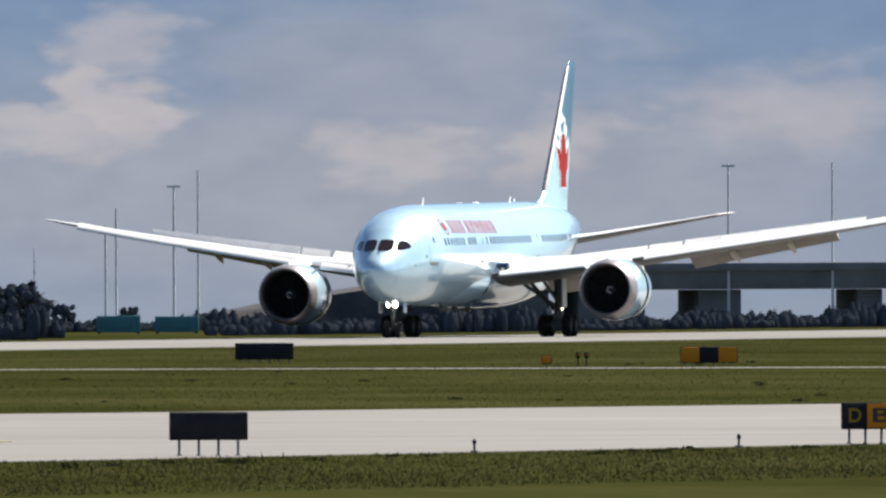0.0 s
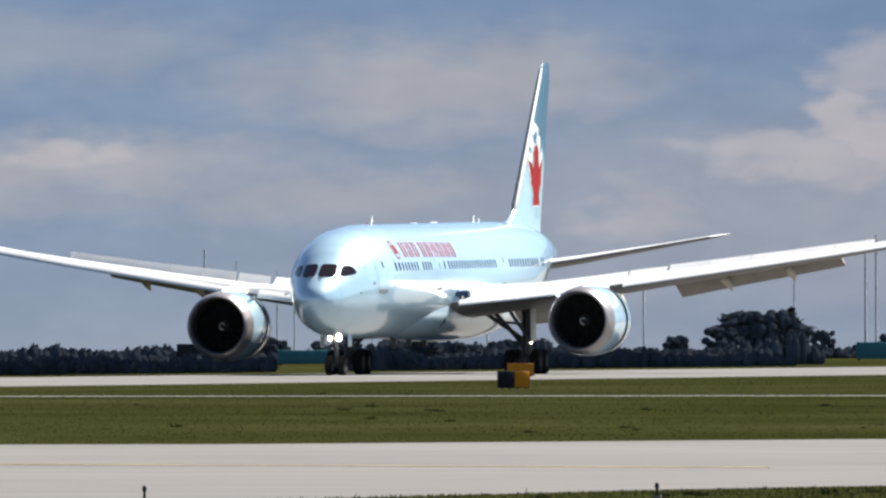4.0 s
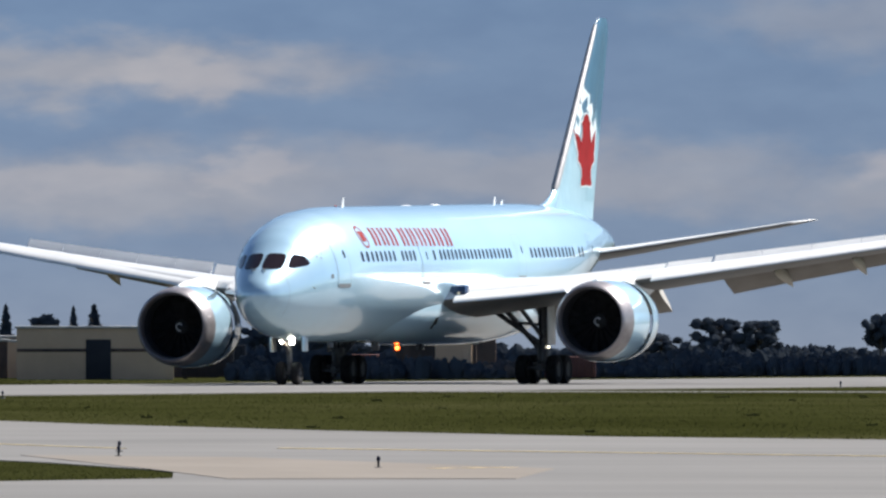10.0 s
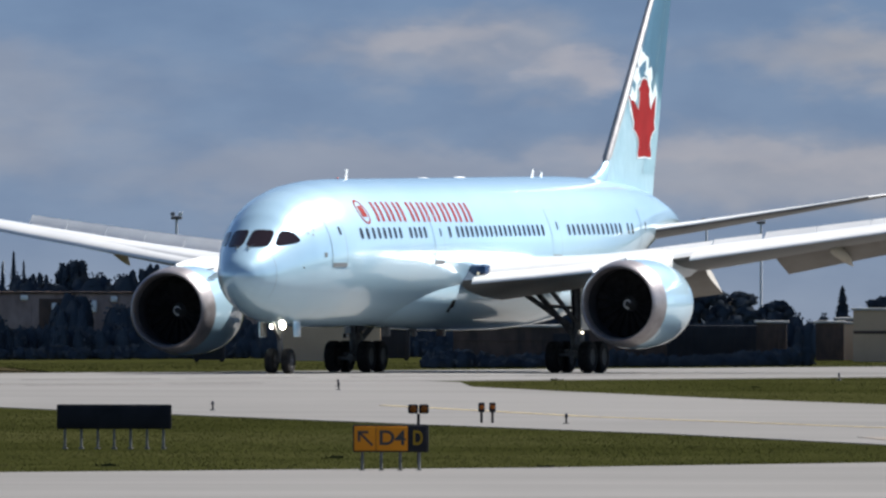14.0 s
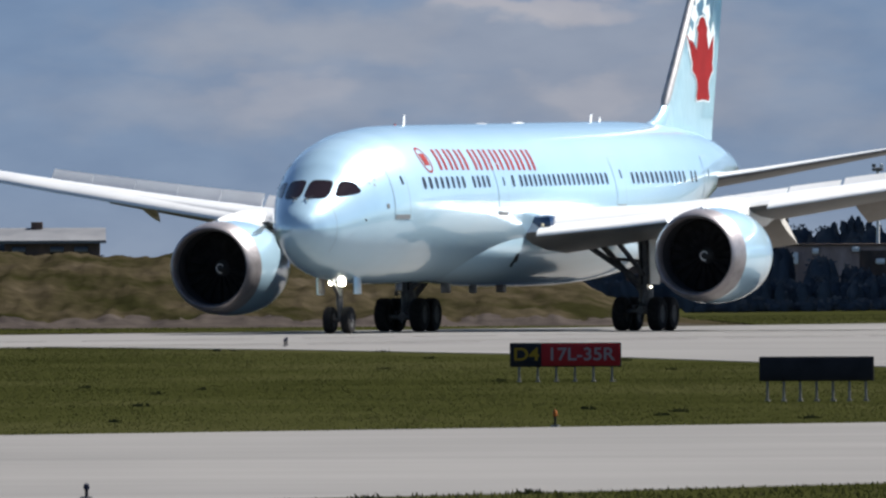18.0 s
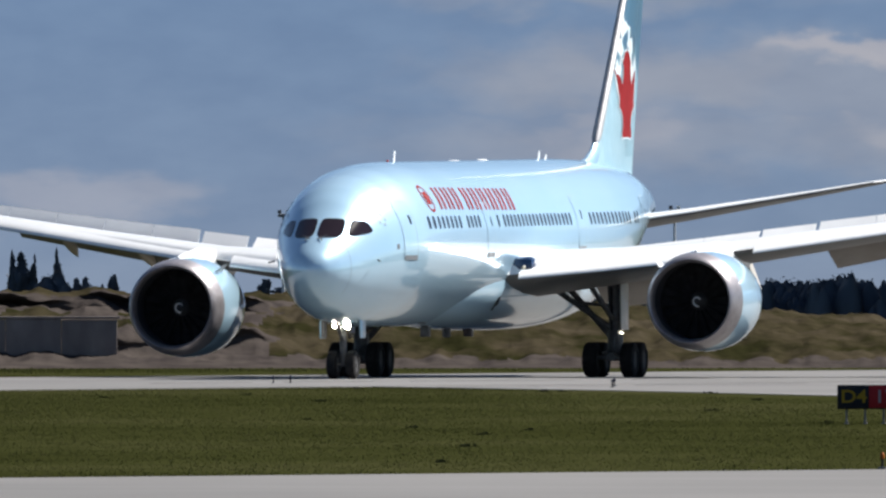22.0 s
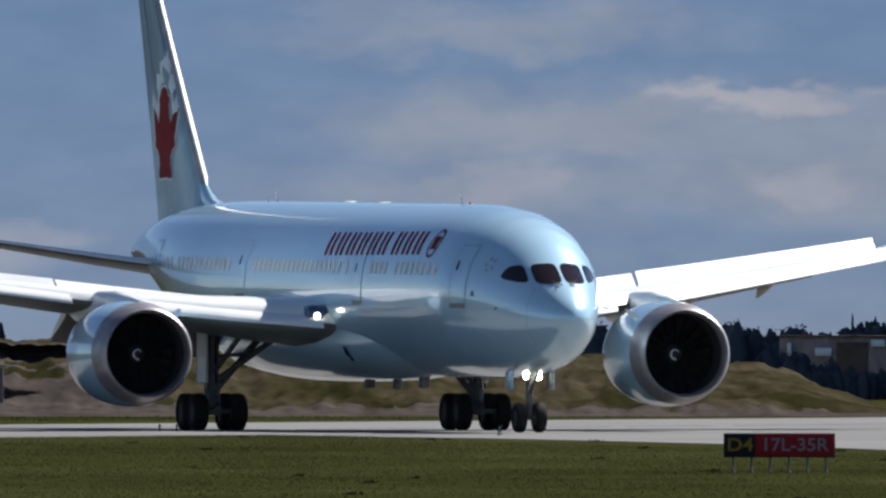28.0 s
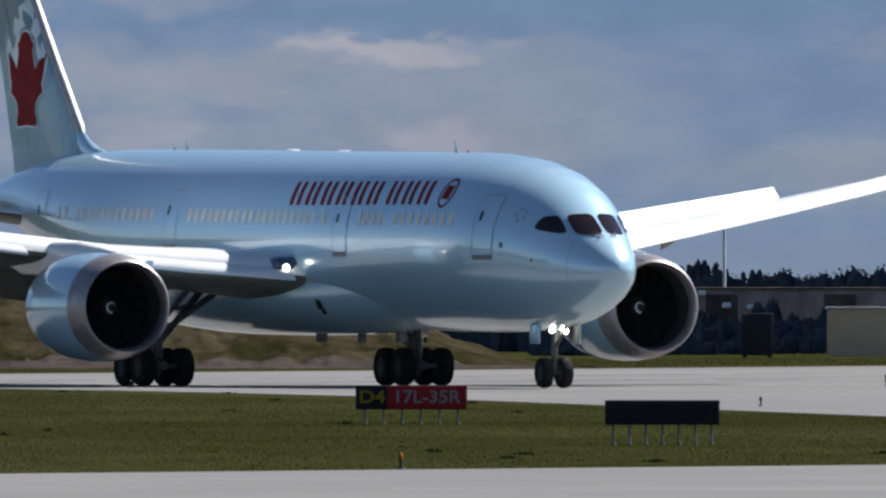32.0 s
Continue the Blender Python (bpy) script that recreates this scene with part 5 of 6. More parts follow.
def tree_kind(seed, form, leaf=LEAF):
    """A tree one metre high, to be scaled: round, poplar or conifer."""
    rng = np.random.default_rng(seed)
    s = thing("tree", "dark tree standing far off, leaves tinted blue for haze" if leaf is LEAF else "tree in a far belt of woods, haze in its leaf colour", "tree")
    part("trunk", tube((0, 0, -0.01), (0.01, 0.0, 0.75), 0.03, 8, 0.008), BARK, s)
    for i in range(5):
        a = rng.uniform(0, 6.28)
        z = 0.25 + 0.1 * i
        l = 0.2 if form == "round" else 0.1
        part("limb", tube((0, 0, z), (l * math.cos(a), l * math.sin(a), z + 0.14), 0.012, 6, 0.004), BARK, s)
    pts = []
    if form == "conifer":
        hearts = [((0, 0, z), (1.0 - z) * 0.17, 0.1) for z in np.arange(0.1, 0.96, 0.07)]
        for i in range(600):
            z = rng.uniform(0.08, 1.0)
            r = (1.02 - z) * 0.24 * (0.88 + 0.12 * math.sin(z * 40)) * math.sqrt(rng.uniform(0.1, 1))
            a = rng.uniform(0, 6.28)
            pts.append((r * math.cos(a), r * math.sin(a), z - r * 0.25))
        size = 0.028
    else:
        wide, hearts = (0.36 if form == "round" else 0.17), []
        for k in range(38):
            a, q = rng.uniform(0, 6.28), math.sqrt(rng.uniform(0, 1)) * wide
            c = np.array((q * math.cos(a), q * math.sin(a), rng.uniform(0.3, 0.86)))
            rr = rng.uniform(0.055, 0.12) * (1.0 if form == "round" else 0.75)
            hearts.append((c, rr * 0.85, rr * 1.15))
            d = rng.normal(0, 1, (28, 3))
            d = d / np.linalg.norm(d, axis=1)[:, None] * rng.uniform(0.75, 1.2, (28, 1)) * rr
            pts += list(c + d)
        size = 0.03
    me = bpy.data.meshes.new("crown")
    me.from_pydata(*foliage(rng, np.array(pts), size, hearts))
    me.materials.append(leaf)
    me.shade_smooth()
    c = new("crown", me)
    c.parent = s
    return s


FORMS = [(11, "round"), (12, "round"), (13, "poplar"), (14, "conifer"), (15, "conifer")]
KINDS = [tree_kind(*f) for f in FORMS]
HAZE_KINDS = [tree_kind(*f, HAZE_LEAF) for f in FORMS]
ROWS = [(249.7, 1900, 2.4, 3.5), (251.6, 1900, 2.4, 1.9), (255.0, 1900, 2.4, 2.0), (233.7, 1880, 1.6, 1.8), (239.2, 1880, 2.4, 1.7), (245.3, 1880, 2.8, 3.5), (247.7, 1880, 2.0, 3.4), (243.3, 1880, 2.0, 2.3), (217.6, 1850, 1.7, 1.8), (221.2, 1850, 1.6, 1.4), (224.7, 1850, 3.9, 1.5), (231.9, 1850, 1.9, 1.0), (235.4, 1850, 2.7, 0.9), (242.3, 1850, 4.3, 3.5), (206.6, 1850, 2.7, 2.0), (165.5, 1850, 2.7, 3.1), (167.7, 1850, 1.3, 2.7), (172.1, 1850, 2.7, 2.3), (209.1, 1850, 1.9, 1.5), (214.2, 1850, 3.5, 1.4), (217.9, 1850, 2.3, 1.2), (221.5, 1850, 4.2, 1.3), (115.1, 1800, 1.1, 2.2), (116.3, 1800, 0.9, 2.7), (118.7, 1800, 0.7, 2.6), (122.3, 1800, 5.4, 2.3), (160.5, 1800, 3.7, 3.2), (164.7, 1800, 4.5, 2.6), (168.6, 1800, 2.6, 1.1), (90.9, 1800, 4.1, 4.2), (94.8, 1800, 3.0, 3.5), (72.0, 1750, 4.0, 3.4), (75.9, 1750, 2.5, 4.1), (79.6, 1750, 4.7, 3.6), (117.8, 1750, 5.8, 2.0), (122.5, 1750, 3.6, 1.3), (61.4, 1700, 2.1, 4.1), (64.1, 1700, 1.6, 3.8), (58.8, 1700, 1.8, 3.9), (106.8, 1650, 2.1, 2.2), (108.8, 1650, 2.0, 2.4), (39.3, 1650, 1.4, 4.0), (82.0, 1650, 3.4, 3.2), (86.9, 1650, 5.1, 3.5), (14.8, 1600, 1.3, 3.7), (16.6, 1600, 2.3, 4.0), (57.1, 1600, 1.3, 3.5), (58.8, 1600, 0.7, 3.7), (60.4, 1600, 1.3, 3.3), (63.3, 1600, 1.7, 4.3), (-6.7, 1600, 0.8, 4.3), (-5.3, 1600, 1.0, 4.4), (-3.4, 1600, 0.5, 4.0), (-0.5, 1600, 2.6, 3.8), (1.8, 1600, 2.0, 4.2), (-8.4, 1600, 1.3, 3.9), (22.9, 1600, 1.0, 3.4), (26.2, 1600, 1.0, 3.9), (28.0, 1600, 0.7, 3.9), (30.3, 1600, 1.9, 3.9), (-18.1, 1600, 1.0, 5.1), (-16.9, 1600, 1.3, 4.5), (54.0, 1600, 3.3, 3.7), (58.0, 1600, 2.0, 3.9), (60.4, 1600, 1.6, 3.6), (-17.7, 1600, 2.0, 5.2), (-15.5, 1600, 1.7, 4.6), (31.0, 1600, 1.0, 4.0), (91.3, 1600, 1.1, 3.6), (92.5, 1600, 0.9, 3.1), (93.7, 1600, 0.7, 3.3), (94.6, 1600, 0.9, 3.5), (96.3, 1600, 1.4, 3.6), (149.7, 1800, 5.0, 2.9), (141.6, 1800, 3.0, 3.0), (146.1, 1800, 2.0, 1.8), (161.9, 1800, 1.4, 2.9)]
# single trees that stand out over the shed: kind, place, width, height
for k, x, y, w, hgt in [(3, 42.2, 1600, 2.6, 5.2), (4, 42.9, 1604, 2.2, 4.7), (0, 43.6, 1602, 1.7, 4.3), (4, 41.5, 1598, 2.4, 4.6), (2, 45.7, 1600, 3.6, 5.15), (2, 45.3, 1602, 3.2, 5.0), (1, 45.9, 1601, 1.8, 4.5), (0, 49.6, 1600, 2.4, 4.6), (1, 50.6, 1602, 2.2, 4.75), (0, 48.8, 1603, 1.8, 4.2), (1, 53.6, 1600, 2.2, 4.2), (0, 38.6, 1600, 2.2, 4.1), (1, 40.1, 1602, 2.0, 4.2), (4, 37.7, 1600, 2.0, 4.2), (3, 39.1, 1602, 1.8, 4.1), (3, -15.5, 1600, 3.2, 5.1), (4, -16.8, 1602, 2.4, 4.8), (3, -18.1, 1598, 2.8, 5.0), (0, -17.4, 1600, 2.0, 4.2), (1, -12.4, 1600, 1.5, 3.9), (0, -14.2, 1603, 1.8, 3.8)]:
    o = copy_thing(KINDS[k], pose(x, y, -0.03, 0, 0, 67 * x))
    o.scale = (w, w, hgt * 1.06)
rng = random.Random(5)
for x, y, w, hgt in ROWS:
    slim = w / hgt
    many = max(1, round(slim / 0.75))
    for i in range(many):
        kinds = HAZE_KINDS if y >= 1750 else KINDS
        k = rng.choice(kinds[:2]) if slim > 0.75 else rng.choice(kinds[2:] if slim < 0.5 else kinds)
        o = copy_thing(k, pose(0, 0, 0))
        hh = hgt * (1.0 if i == 0 else rng.uniform(0.8, 1.0))
        ww = max(0.8, w / many * 1.35 / 0.75 if slim > 0.75 else w * 4.2)
        o.scale = (ww, ww, hh)
        o.location = (x + (i - (many - 1) / 2) * w / many, y + rng.uniform(-15, 15), -0.03)
        o.rotation_euler.z = rng.uniform(0, 6.28)
for k in KINDS + HAZE_KINDS:
    for c in list(k.children_recursive):
        bpy.data.objects.remove(c)
    bpy.data.objects.remove(k)


def far_woods(name, label, rows, mat, seed, size=0.1, even=False):
    """A long belt of shrubs: slim upright clumps crowded along a line."""
    r = np.random.default_rng(seed)
    pts, hearts = [], []
    for x0, y0, x1, y1, top, n in rows:
        for i in range(n):
            u = (i + r.uniform(-0.5, 0.5)) / n
            cx, cy = x0 + (x1 - x0) * u, y0 + (y1 - y0) * u + r.uniform(-6, 6)
            hgt = top * (0.45 + 0.4 * abs(math.sin(cx * 0.35) * math.sin(cx * 0.13 + 1)) + 0.45 * max(0.0, math.sin(cx * 0.21 + 2) * math.sin(cx * 0.077))) * r.uniform(0.6, 1.15)
            if even:
                hgt = top * (0.9 + 0.08 * math.sin(cx * 1.1) * math.sin(cx * 0.43 + 1)) * r.uniform(0.84, 1.14)
            for k in range(2):
                wide, tall = r.uniform(0.26, 0.42) * max(1.0, hgt / 2), hgt * r.uniform(0.85, 1.0)
                px, py, m = cx + r.uniform(-0.5, 0.5), cy + r.uniform(-0.5, 0.5), 30
                a, q = r.uniform(0, 6.28, m), np.sqrt(r.uniform(0.0, 1.0, m))
                z = r.uniform(0.1, 1.0, m)
                wd = wide * 1.35 * np.sqrt(1.03 - z ** 2.2)
                pts.append(np.stack([px + q * wd * np.cos(a), py + q * wd * np.sin(a), tall * z], 1))
                hearts.append(((px, py, tall * 0.4), wide, tall * 0.54))
    me = bpy.data.meshes.new(name)
    me.from_pydata(*foliage(r, np.concatenate(pts), size, hearts))
    me.materials.append(mat)
    me.shade_smooth()
    return tagged(new(name, me), label, "shrubs", kind="stuff")


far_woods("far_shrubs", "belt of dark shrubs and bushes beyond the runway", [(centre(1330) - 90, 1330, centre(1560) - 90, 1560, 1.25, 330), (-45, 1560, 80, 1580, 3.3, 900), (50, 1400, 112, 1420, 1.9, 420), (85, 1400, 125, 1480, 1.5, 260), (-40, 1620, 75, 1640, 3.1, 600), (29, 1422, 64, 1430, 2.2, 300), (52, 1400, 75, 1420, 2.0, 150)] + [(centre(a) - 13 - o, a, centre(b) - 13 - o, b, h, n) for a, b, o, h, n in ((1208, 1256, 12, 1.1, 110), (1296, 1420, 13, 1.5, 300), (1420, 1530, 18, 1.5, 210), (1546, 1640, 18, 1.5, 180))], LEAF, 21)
far_woods("far_woodland", "belt of shrubs on the horizon, haze in their leaf colour", [(120, 1800, 235, 1880, 1.3, 500), (225, 1880, 330, 1980, 0.8, 420), (centre(1560) - 90, 1560, centre(1950) - 90, 1950, 1.25, 570), (centre(1640) - 41, 1640, centre(1686) - 41, 1686, 1.7, 64), (centre(1728) - 41, 1728, centre(1950) - 41, 1950, 1.7, 310)], HAZE_LEAF, 24)
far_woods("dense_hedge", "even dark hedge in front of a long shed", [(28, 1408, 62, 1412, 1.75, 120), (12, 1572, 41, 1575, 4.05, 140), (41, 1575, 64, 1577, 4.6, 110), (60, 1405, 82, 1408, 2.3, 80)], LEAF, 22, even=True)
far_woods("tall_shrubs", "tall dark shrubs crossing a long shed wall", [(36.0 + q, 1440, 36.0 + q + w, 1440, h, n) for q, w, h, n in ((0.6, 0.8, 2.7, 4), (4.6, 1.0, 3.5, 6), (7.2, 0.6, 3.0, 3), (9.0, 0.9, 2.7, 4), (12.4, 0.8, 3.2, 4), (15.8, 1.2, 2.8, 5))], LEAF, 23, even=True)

# ---- sky in the far distance: a curved sheet of cloud ----
CLOUD = bpy.data.materials.new("cloudy_sky")
CLOUD.use_nodes = True
_n, _l = CLOUD.node_tree.nodes, CLOUD.node_tree.links
_n.remove(_n["Principled BSDF"])
_e = _n.new("ShaderNodeEmission")
_l.new(_e.outputs[0], _n["Material Output"].inputs["Surface"])
# bearing and height of each cloud in degrees, its half width and half height, its weight
HEAPS = [(7.70, 0.50, 0.12, 0.06, 0.50), (7.66, 0.39, 0.10, 0.11, 0.65), (7.50, 0.325, 0.18, 0.035, 0.50), (8.26, 0.27, 0.12, 0.06, 0.50), (8.62, 0.28, 0.13, 0.07, 0.54), (9.08, 0.34, 0.2, 0.09, 0.43),
         (7.2, 0.2, 0.08, 0.06, 0.29), (6.0, 0.335, 0.09, 0.03, 0.36), (5.2, 0.30, 0.12, 0.035, 0.36), (3.62, 0.482, 0.2, 0.04, 0.36), (3.74, 0.279, 0.09, 0.03, 0.36), (2.73, 0.457, 0.1, 0.04, 0.50),
         (2.39, 0.505, 0.15, 0.035, 0.36), (3.1, 0.27, 0.5, 0.03, 0.25), (1.16, 0.472, 0.2, 0.026, 0.54), (1.22, 0.32, 0.14, 0.03, 0.25), (0.6, 0.31, 0.12, 0.04, 0.22), (-0.53, 0.16, 0.22, 0.05, 0.36)]
BANKS = [(8.3, 0.42, 0.45, 0.16, 0.5), (8.1, 0.2, 1.4, 0.2, 0.6), (8.5, 0.5, 0.3, 0.12, 0.5), (6.8, 0.46, 0.42, 0.1, 0.8), (6.6, 0.23, 0.4, 0.07, 0.7), (5.9, 0.30, 0.55, 0.07, 0.8), (5.45, 0.24, 0.6, 0.08, 0.8),
         (5.06, 0.61, 0.3, 0.07, 0.5), (5.95, 0.54, 0.35, 0.07, 0.4), (4.4, 0.26, 0.6, 0.07, 0.7), (3.5, 0.49, 0.45, 0.06, 0.9), (3.4, 0.24, 0.8, 0.08, 0.8), (2.45, 0.49, 0.3, 0.07, 0.6),
         (2.2, 0.24, 0.5, 0.06, 0.5), (1.3, 0.31, 0.45, 0.08, 0.55), (0.72, 0.43, 0.4, 0.08, 0.65), (0.65, 0.29, 0.5, 0.07, 0.45), (1.2, 0.4, 0.5, 0.09, 0.5), (0.6, 0.63, 0.4, 0.05, 0.5)]


def sky_math(kind, a, b=None):
    n = _n.new("ShaderNodeMath")
    n.operation = kind
    for sock, v in zip(n.inputs, (a, b)):
        if hasattr(v, "is_linked"):
            _l.new(v, sock)
        elif v is not None:
            sock.default_value = v
    return n.outputs[0]


def sky_vector(kind, a, b, out="Vector"):
    n = _n.new("ShaderNodeVectorMath")
    n.operation = kind
    for sock, v in zip(n.inputs, (a, b)):
        if hasattr(v, "is_linked"):
            _l.new(v, sock)
        elif v is not None:
            sock.default_value = v
    return n.outputs[out]


def sky_noise(scale, detail, out):
    n = _n.new("ShaderNodeTexNoise")
    n.inputs["Scale"].default_value, n.inputs["Detail"].default_value = scale, detail
    _l.new(_at, n.inputs["Vector"])
    return n.outputs[out]


_sep = _n.new("ShaderNodeSeparateXYZ")
_l.new(coords(CLOUD), _sep.inputs[0])
_bearing = sky_math("MULTIPLY", sky_math("ARCTAN2", _sep.outputs["X"], _sep.outputs["Y"]), 180 / math.pi)
_height = sky_math("MULTIPLY", sky_math("SUBTRACT", _sep.outputs["Z"], EYE[2]), 1 / 80.3)
_cmb = _n.new("ShaderNodeCombineXYZ")
_l.new(_bearing, _cmb.inputs[0])
_l.new(_height, _cmb.inputs[1])
_at = sky_vector("MULTIPLY", _cmb.outputs[0], (1.0, 2.2, 1.0))
_bend = sky_vector("MULTIPLY", sky_vector("SUBTRACT", sky_noise(3.5, 2.0, "Color"), (0.5, 0.5, 0.5)), (0.45, 0.16, 0.0))
_fray = sky_vector("MULTIPLY", sky_vector("SUBTRACT", sky_noise(14.0, 4.0, "Color"), (0.5, 0.5, 0.5)), (0.16, 0.07, 0.0))
_pt = sky_vector("ADD", sky_vector("ADD", _cmb.outputs[0], _bend), _fray)


def cloud_cover(clouds, soft):
    """How far each point of the sky lies inside any of the clouds."""
    total = None
    for bearing, height, wide, tall, weight in clouds:
        off = sky_vector("MULTIPLY", sky_vector("SUBTRACT", _pt, (bearing, height, 0.0)), (1 / wide, 1 / tall, 0.0))
        m = _n.new("ShaderNodeMapRange")
        m.interpolation_type = "SMOOTHSTEP"
        for k, v in (("From Min", 1.0 + soft), ("From Max", 1.0 - soft), ("To Min", 0.0), ("To Max", weight)):
            m.inputs[k].default_value = v
        _l.new(sky_vector("LENGTH", off, None, "Value"), m.inputs["Value"])
        total = m.outputs[0] if total is None else sky_math("MAXIMUM", total, m.outputs[0])
    return total


_map = _n.new("ShaderNodeMapRange")
_map.inputs["From Min"].default_value, _map.inputs["From Max"].default_value = -0.15, 0.65
_l.new(_height, _map.inputs["Value"])
_blue = ramp(CLOUD, _map.outputs[0], [(0.0, (0.205, 0.245, 0.315)), (0.35, (0.16, 0.217, 0.312)), (1.0, (0.13, 0.197, 0.31))])
_mw = _n.new("ShaderNodeMapRange")
_mw.inputs["From Min"].default_value, _mw.inputs["From Max"].default_value = -1.0, 9.5
_l.new(_bearing, _mw.inputs["Value"])
_wide = ramp(CLOUD, _mw.outputs[0], [(0.05, (1.06, 1.08, 1.1)), (0.2, (1.06, 1.07, 1.08)), (0.55, (1.02, 1.02, 1.02)), (0.72, (0.97, 0.97, 0.98)), (0.85, (0.9, 0.91, 0.94))])
_sky = mix(CLOUD, cloud_cover(BANKS, 0.7), _blue, (0.28, 0.29, 0.325))
_sky = mix(CLOUD, cloud_cover(HEAPS, 0.6), _sky, (0.40, 0.375, 0.385))
_sky = mix(CLOUD, 1.0, _sky, _wide, "MULTIPLY")
_l.new(mix(CLOUD, 1.0, _sky, ramp(CLOUD, sky_noise(5.0, 5.0, "Fac"), [(0.35, (0.93, 0.94, 0.96)), (0.65, (1.05, 1.04, 1.03))]), "MULTIPLY"), _e.inputs["Color"])
_e.inputs["Strength"].default_value = 0.648
bm = bmesh.new()
loft(bm, [[(4600 * math.sin(radians(a)), 4600 * math.cos(radians(a)), z) for z in (-20, 60, 160, 300)] for a in range(-24, 37, 2)], closed=False)
backdrop = ob_from("backdrop", bm, CLOUD)
tagged(backdrop, "blue-grey sky with soft banks of cloud", "sky", kind="structure")


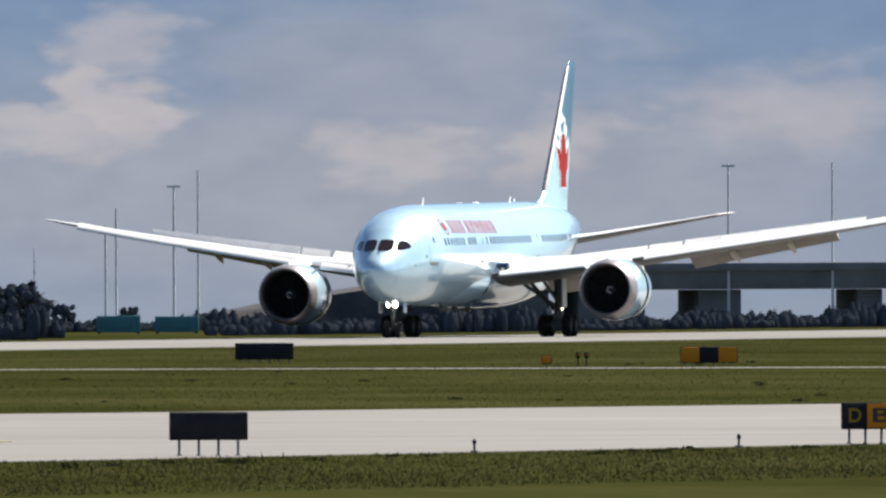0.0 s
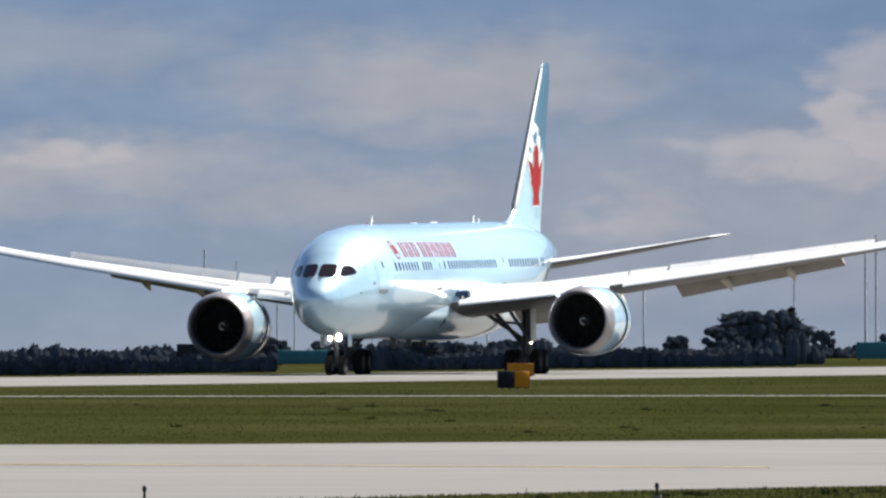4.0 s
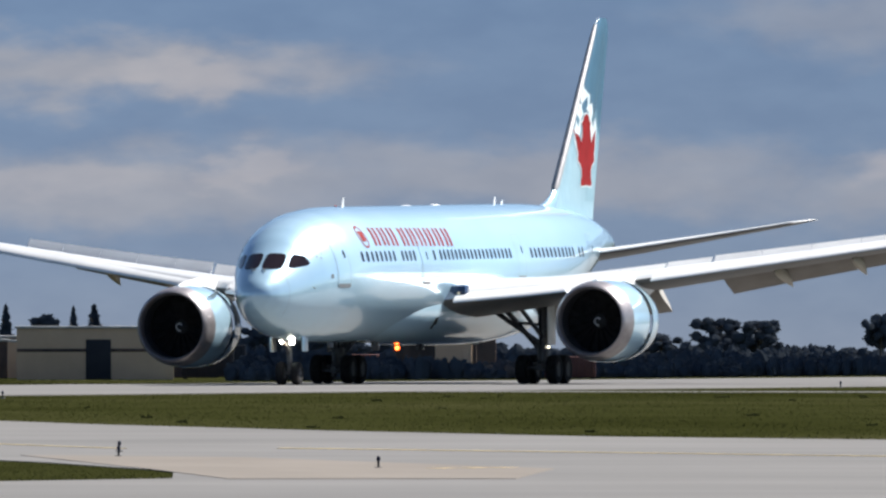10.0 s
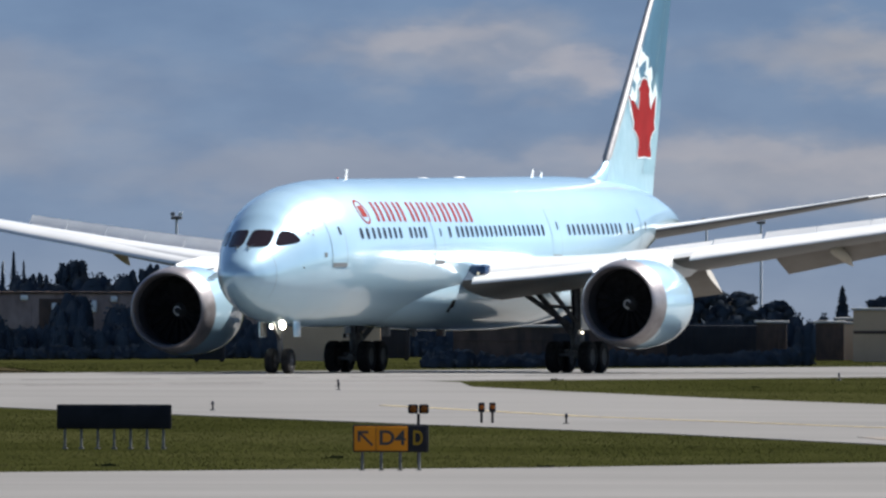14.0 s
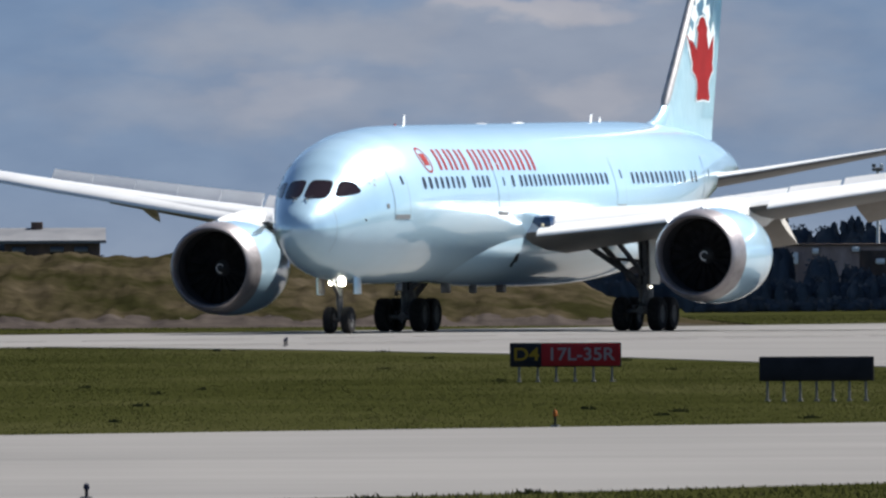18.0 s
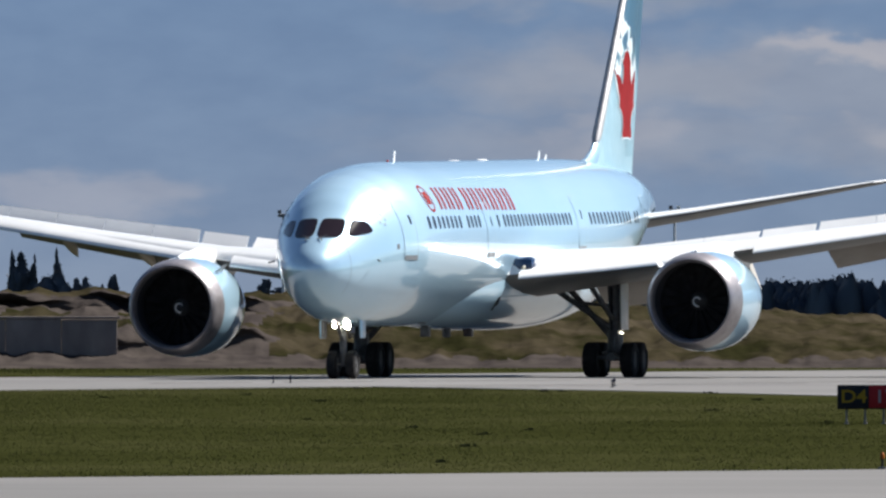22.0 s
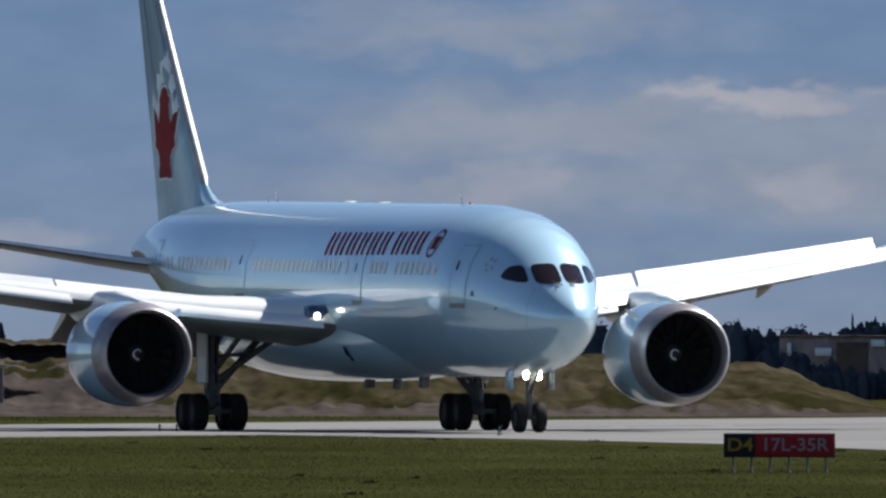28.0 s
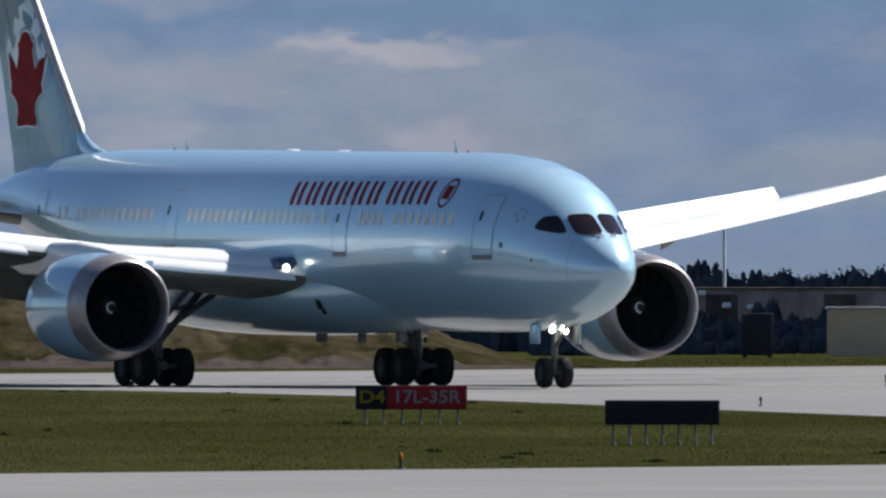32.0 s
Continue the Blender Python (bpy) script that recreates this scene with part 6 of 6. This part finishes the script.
# ---- motion ----
def motions():
    # seconds, place of the main wheels on the ground, heading off the line towards the viewer
    rows = [
        (0.0, 243.80, 1640.26, 21.61), (0.5, 234.56, 1617.10, 21.51), (1.0, 225.37, 1593.96, 21.38), (1.5, 216.28, 1570.90, 21.24),
        (2.0, 207.34, 1547.96, 21.07), (2.5, 198.52, 1525.17, 20.87), (3.0, 189.86, 1502.55, 20.64), (3.5, 181.42, 1480.15, 20.42),
        (5.5, 150.29, 1397.24, 20.66), (6.0, 142.94, 1378.22, 20.82), (6.5, 135.72, 1359.55, 20.93), (7.0, 128.69, 1341.29, 20.98),
        (7.5, 121.76, 1323.48, 20.98), (8.0, 115.04, 1306.17, 20.93), (8.5, 108.63, 1289.37, 20.94), (9.0, 102.28, 1273.16, 21.01),
        (9.5, 96.24, 1257.54, 21.17), (10.0, 90.32, 1242.57, 21.47), (10.5, 84.71, 1228.21, 21.87), (11.0, 79.24, 1214.44, 22.23),
        (11.5, 73.82, 1201.17, 22.47), (12.0, 68.47, 1188.36, 22.59), (12.5, 63.35, 1175.97, 22.65), (13.0, 58.30, 1164.01, 22.57),
        (13.5, 53.60, 1152.40, 22.35), (14.0, 49.01, 1141.11, 22.02), (14.5, 44.48, 1130.07, 21.65), (16.5, 29.32, 1092.87, 19.95),
        (17.0, 26.33, 1085.03, 19.77), (17.5, 23.44, 1077.53, 19.61), (18.0, 20.84, 1070.42, 19.48), (18.5, 18.42, 1063.74, 19.37),
        (19.0, 16.16, 1057.50, 19.18), (19.5, 14.22, 1051.66, 18.83), (20.0, 12.24, 1046.17, 18.31), (20.5, 10.57, 1040.97, 17.61),
        (21.0, 9.02, 1036.02, 16.67), (21.5, 7.54, 1031.24, 15.41), (22.0, 6.24, 1026.59, 13.85), (22.5, 5.04, 1022.05, 12.02),
        (23.0, 4.08, 1017.60, 10.00), (23.5, 3.30, 1013.23, 7.74), (24.0, 2.73, 1008.94, 5.21), (24.5, 2.36, 1004.71, 2.51),
        (25.0, 2.28, 1000.51, -0.20), (25.5, 2.28, 996.31, -2.95), (27.5, 3.88, 979.43, -14.29), (28.0, 4.84, 975.59, -16.19),
        (28.5, 5.93, 971.81, -17.90), (29.0, 7.07, 968.07, -19.35), (29.5, 8.36, 964.38, -20.52), (30.0, 9.67, 960.72, -21.40),
        (30.5, 11.09, 957.10, -21.98), (31.0, 12.47, 953.50, -22.34), (31.5, 13.91, 949.92, -22.54), (32.0, 15.37, 946.35, -22.67)]
    # the body leans on its struts, the starboard wing low, until the turn is done
    lean = [(0.0, 0.65), (9.0, 0.7), (14.5, 0.9), (17.0, 1.25), (20.0, 1.05), (22.0, 0.7), (24.0, 0.3), (26.0, 0.1), (28.0, 0.0), (32.0, 0.0)]
    sway = lambda t: Matrix.Translation((0, 0, 3)) @ Matrix.Rotation(radians(lerp(lean, t)[1]), 4, "X") @ Matrix.Translation((0, 0, -3))
    walk(AIRLINER, [(t, pose(x, y, 0.035, 0, 0, math.degrees(math.atan2(-math.cos(radians(a)), -math.sin(radians(a))))) @ sway(t)) for t, x, y, a in rows])
    # wheels roll with the ground that passes under them
    run = [0.0]
    for a, b in zip(rows, rows[1:]):
        run.append(run[-1] + math.hypot(b[1] - a[1], b[2] - a[2]))
    for radius in (0.66, 0.52):
        spins, steps = [], int(run[-1] / radius / 1.35) + 1
        for k in range(steps + 1):
            s = run[-1] * k / steps
            i = min(len(rows) - 2, max(j for j in range(len(rows) - 1) if run[j] <= s + 1e-9))
            t = rows[i][0] + (rows[i + 1][0] - rows[i][0]) * (s - run[i]) / max(1e-6, run[i + 1] - run[i])
            spins.append((t, s / radius))
        for wheel_ob, r in WHEELS:
            if r == radius:
                place = wheel_ob.location.copy()
                walk(wheel_ob, [(t, sway(t).inverted() @ Matrix.Translation(place) @ Matrix.Rotation(a, 4, "Y")) for t, a in spins])
    # the beacon's shield turns once for every flash
    for shield in SHIELDS:
        turns = [(0.0, 180.0)]
        for k, flash in enumerate((1.5, 3.0, 4.5, 10.0, 11.5, 13.0, 15.5, 17.0, 18.5, 20.0, 21.5, 25.5, 28.4, 31.2)):
            turns += [(flash + 0.1 * i, 360.0 * (k + 1) + 60.0 * i) for i in range(-3, 4)]
        turns.append((32.0, turns[-1][1]))
        walk(shield, [(t, Matrix.Translation(shield.location) @ Matrix.Rotation(radians(a), 4, "Z")) for t, a in turns])
    for sleeve, at in SLEEVES:
        x, y, z = at
        walk(sleeve, [(0.0, pose(x - 0.6, y, z)), (9.6, pose(x - 0.6, y, z)), (10.4, pose(x - 0.4, y, z)), (11.6, pose(x, y, z)), (32.0, pose(x, y, z))])


motions()
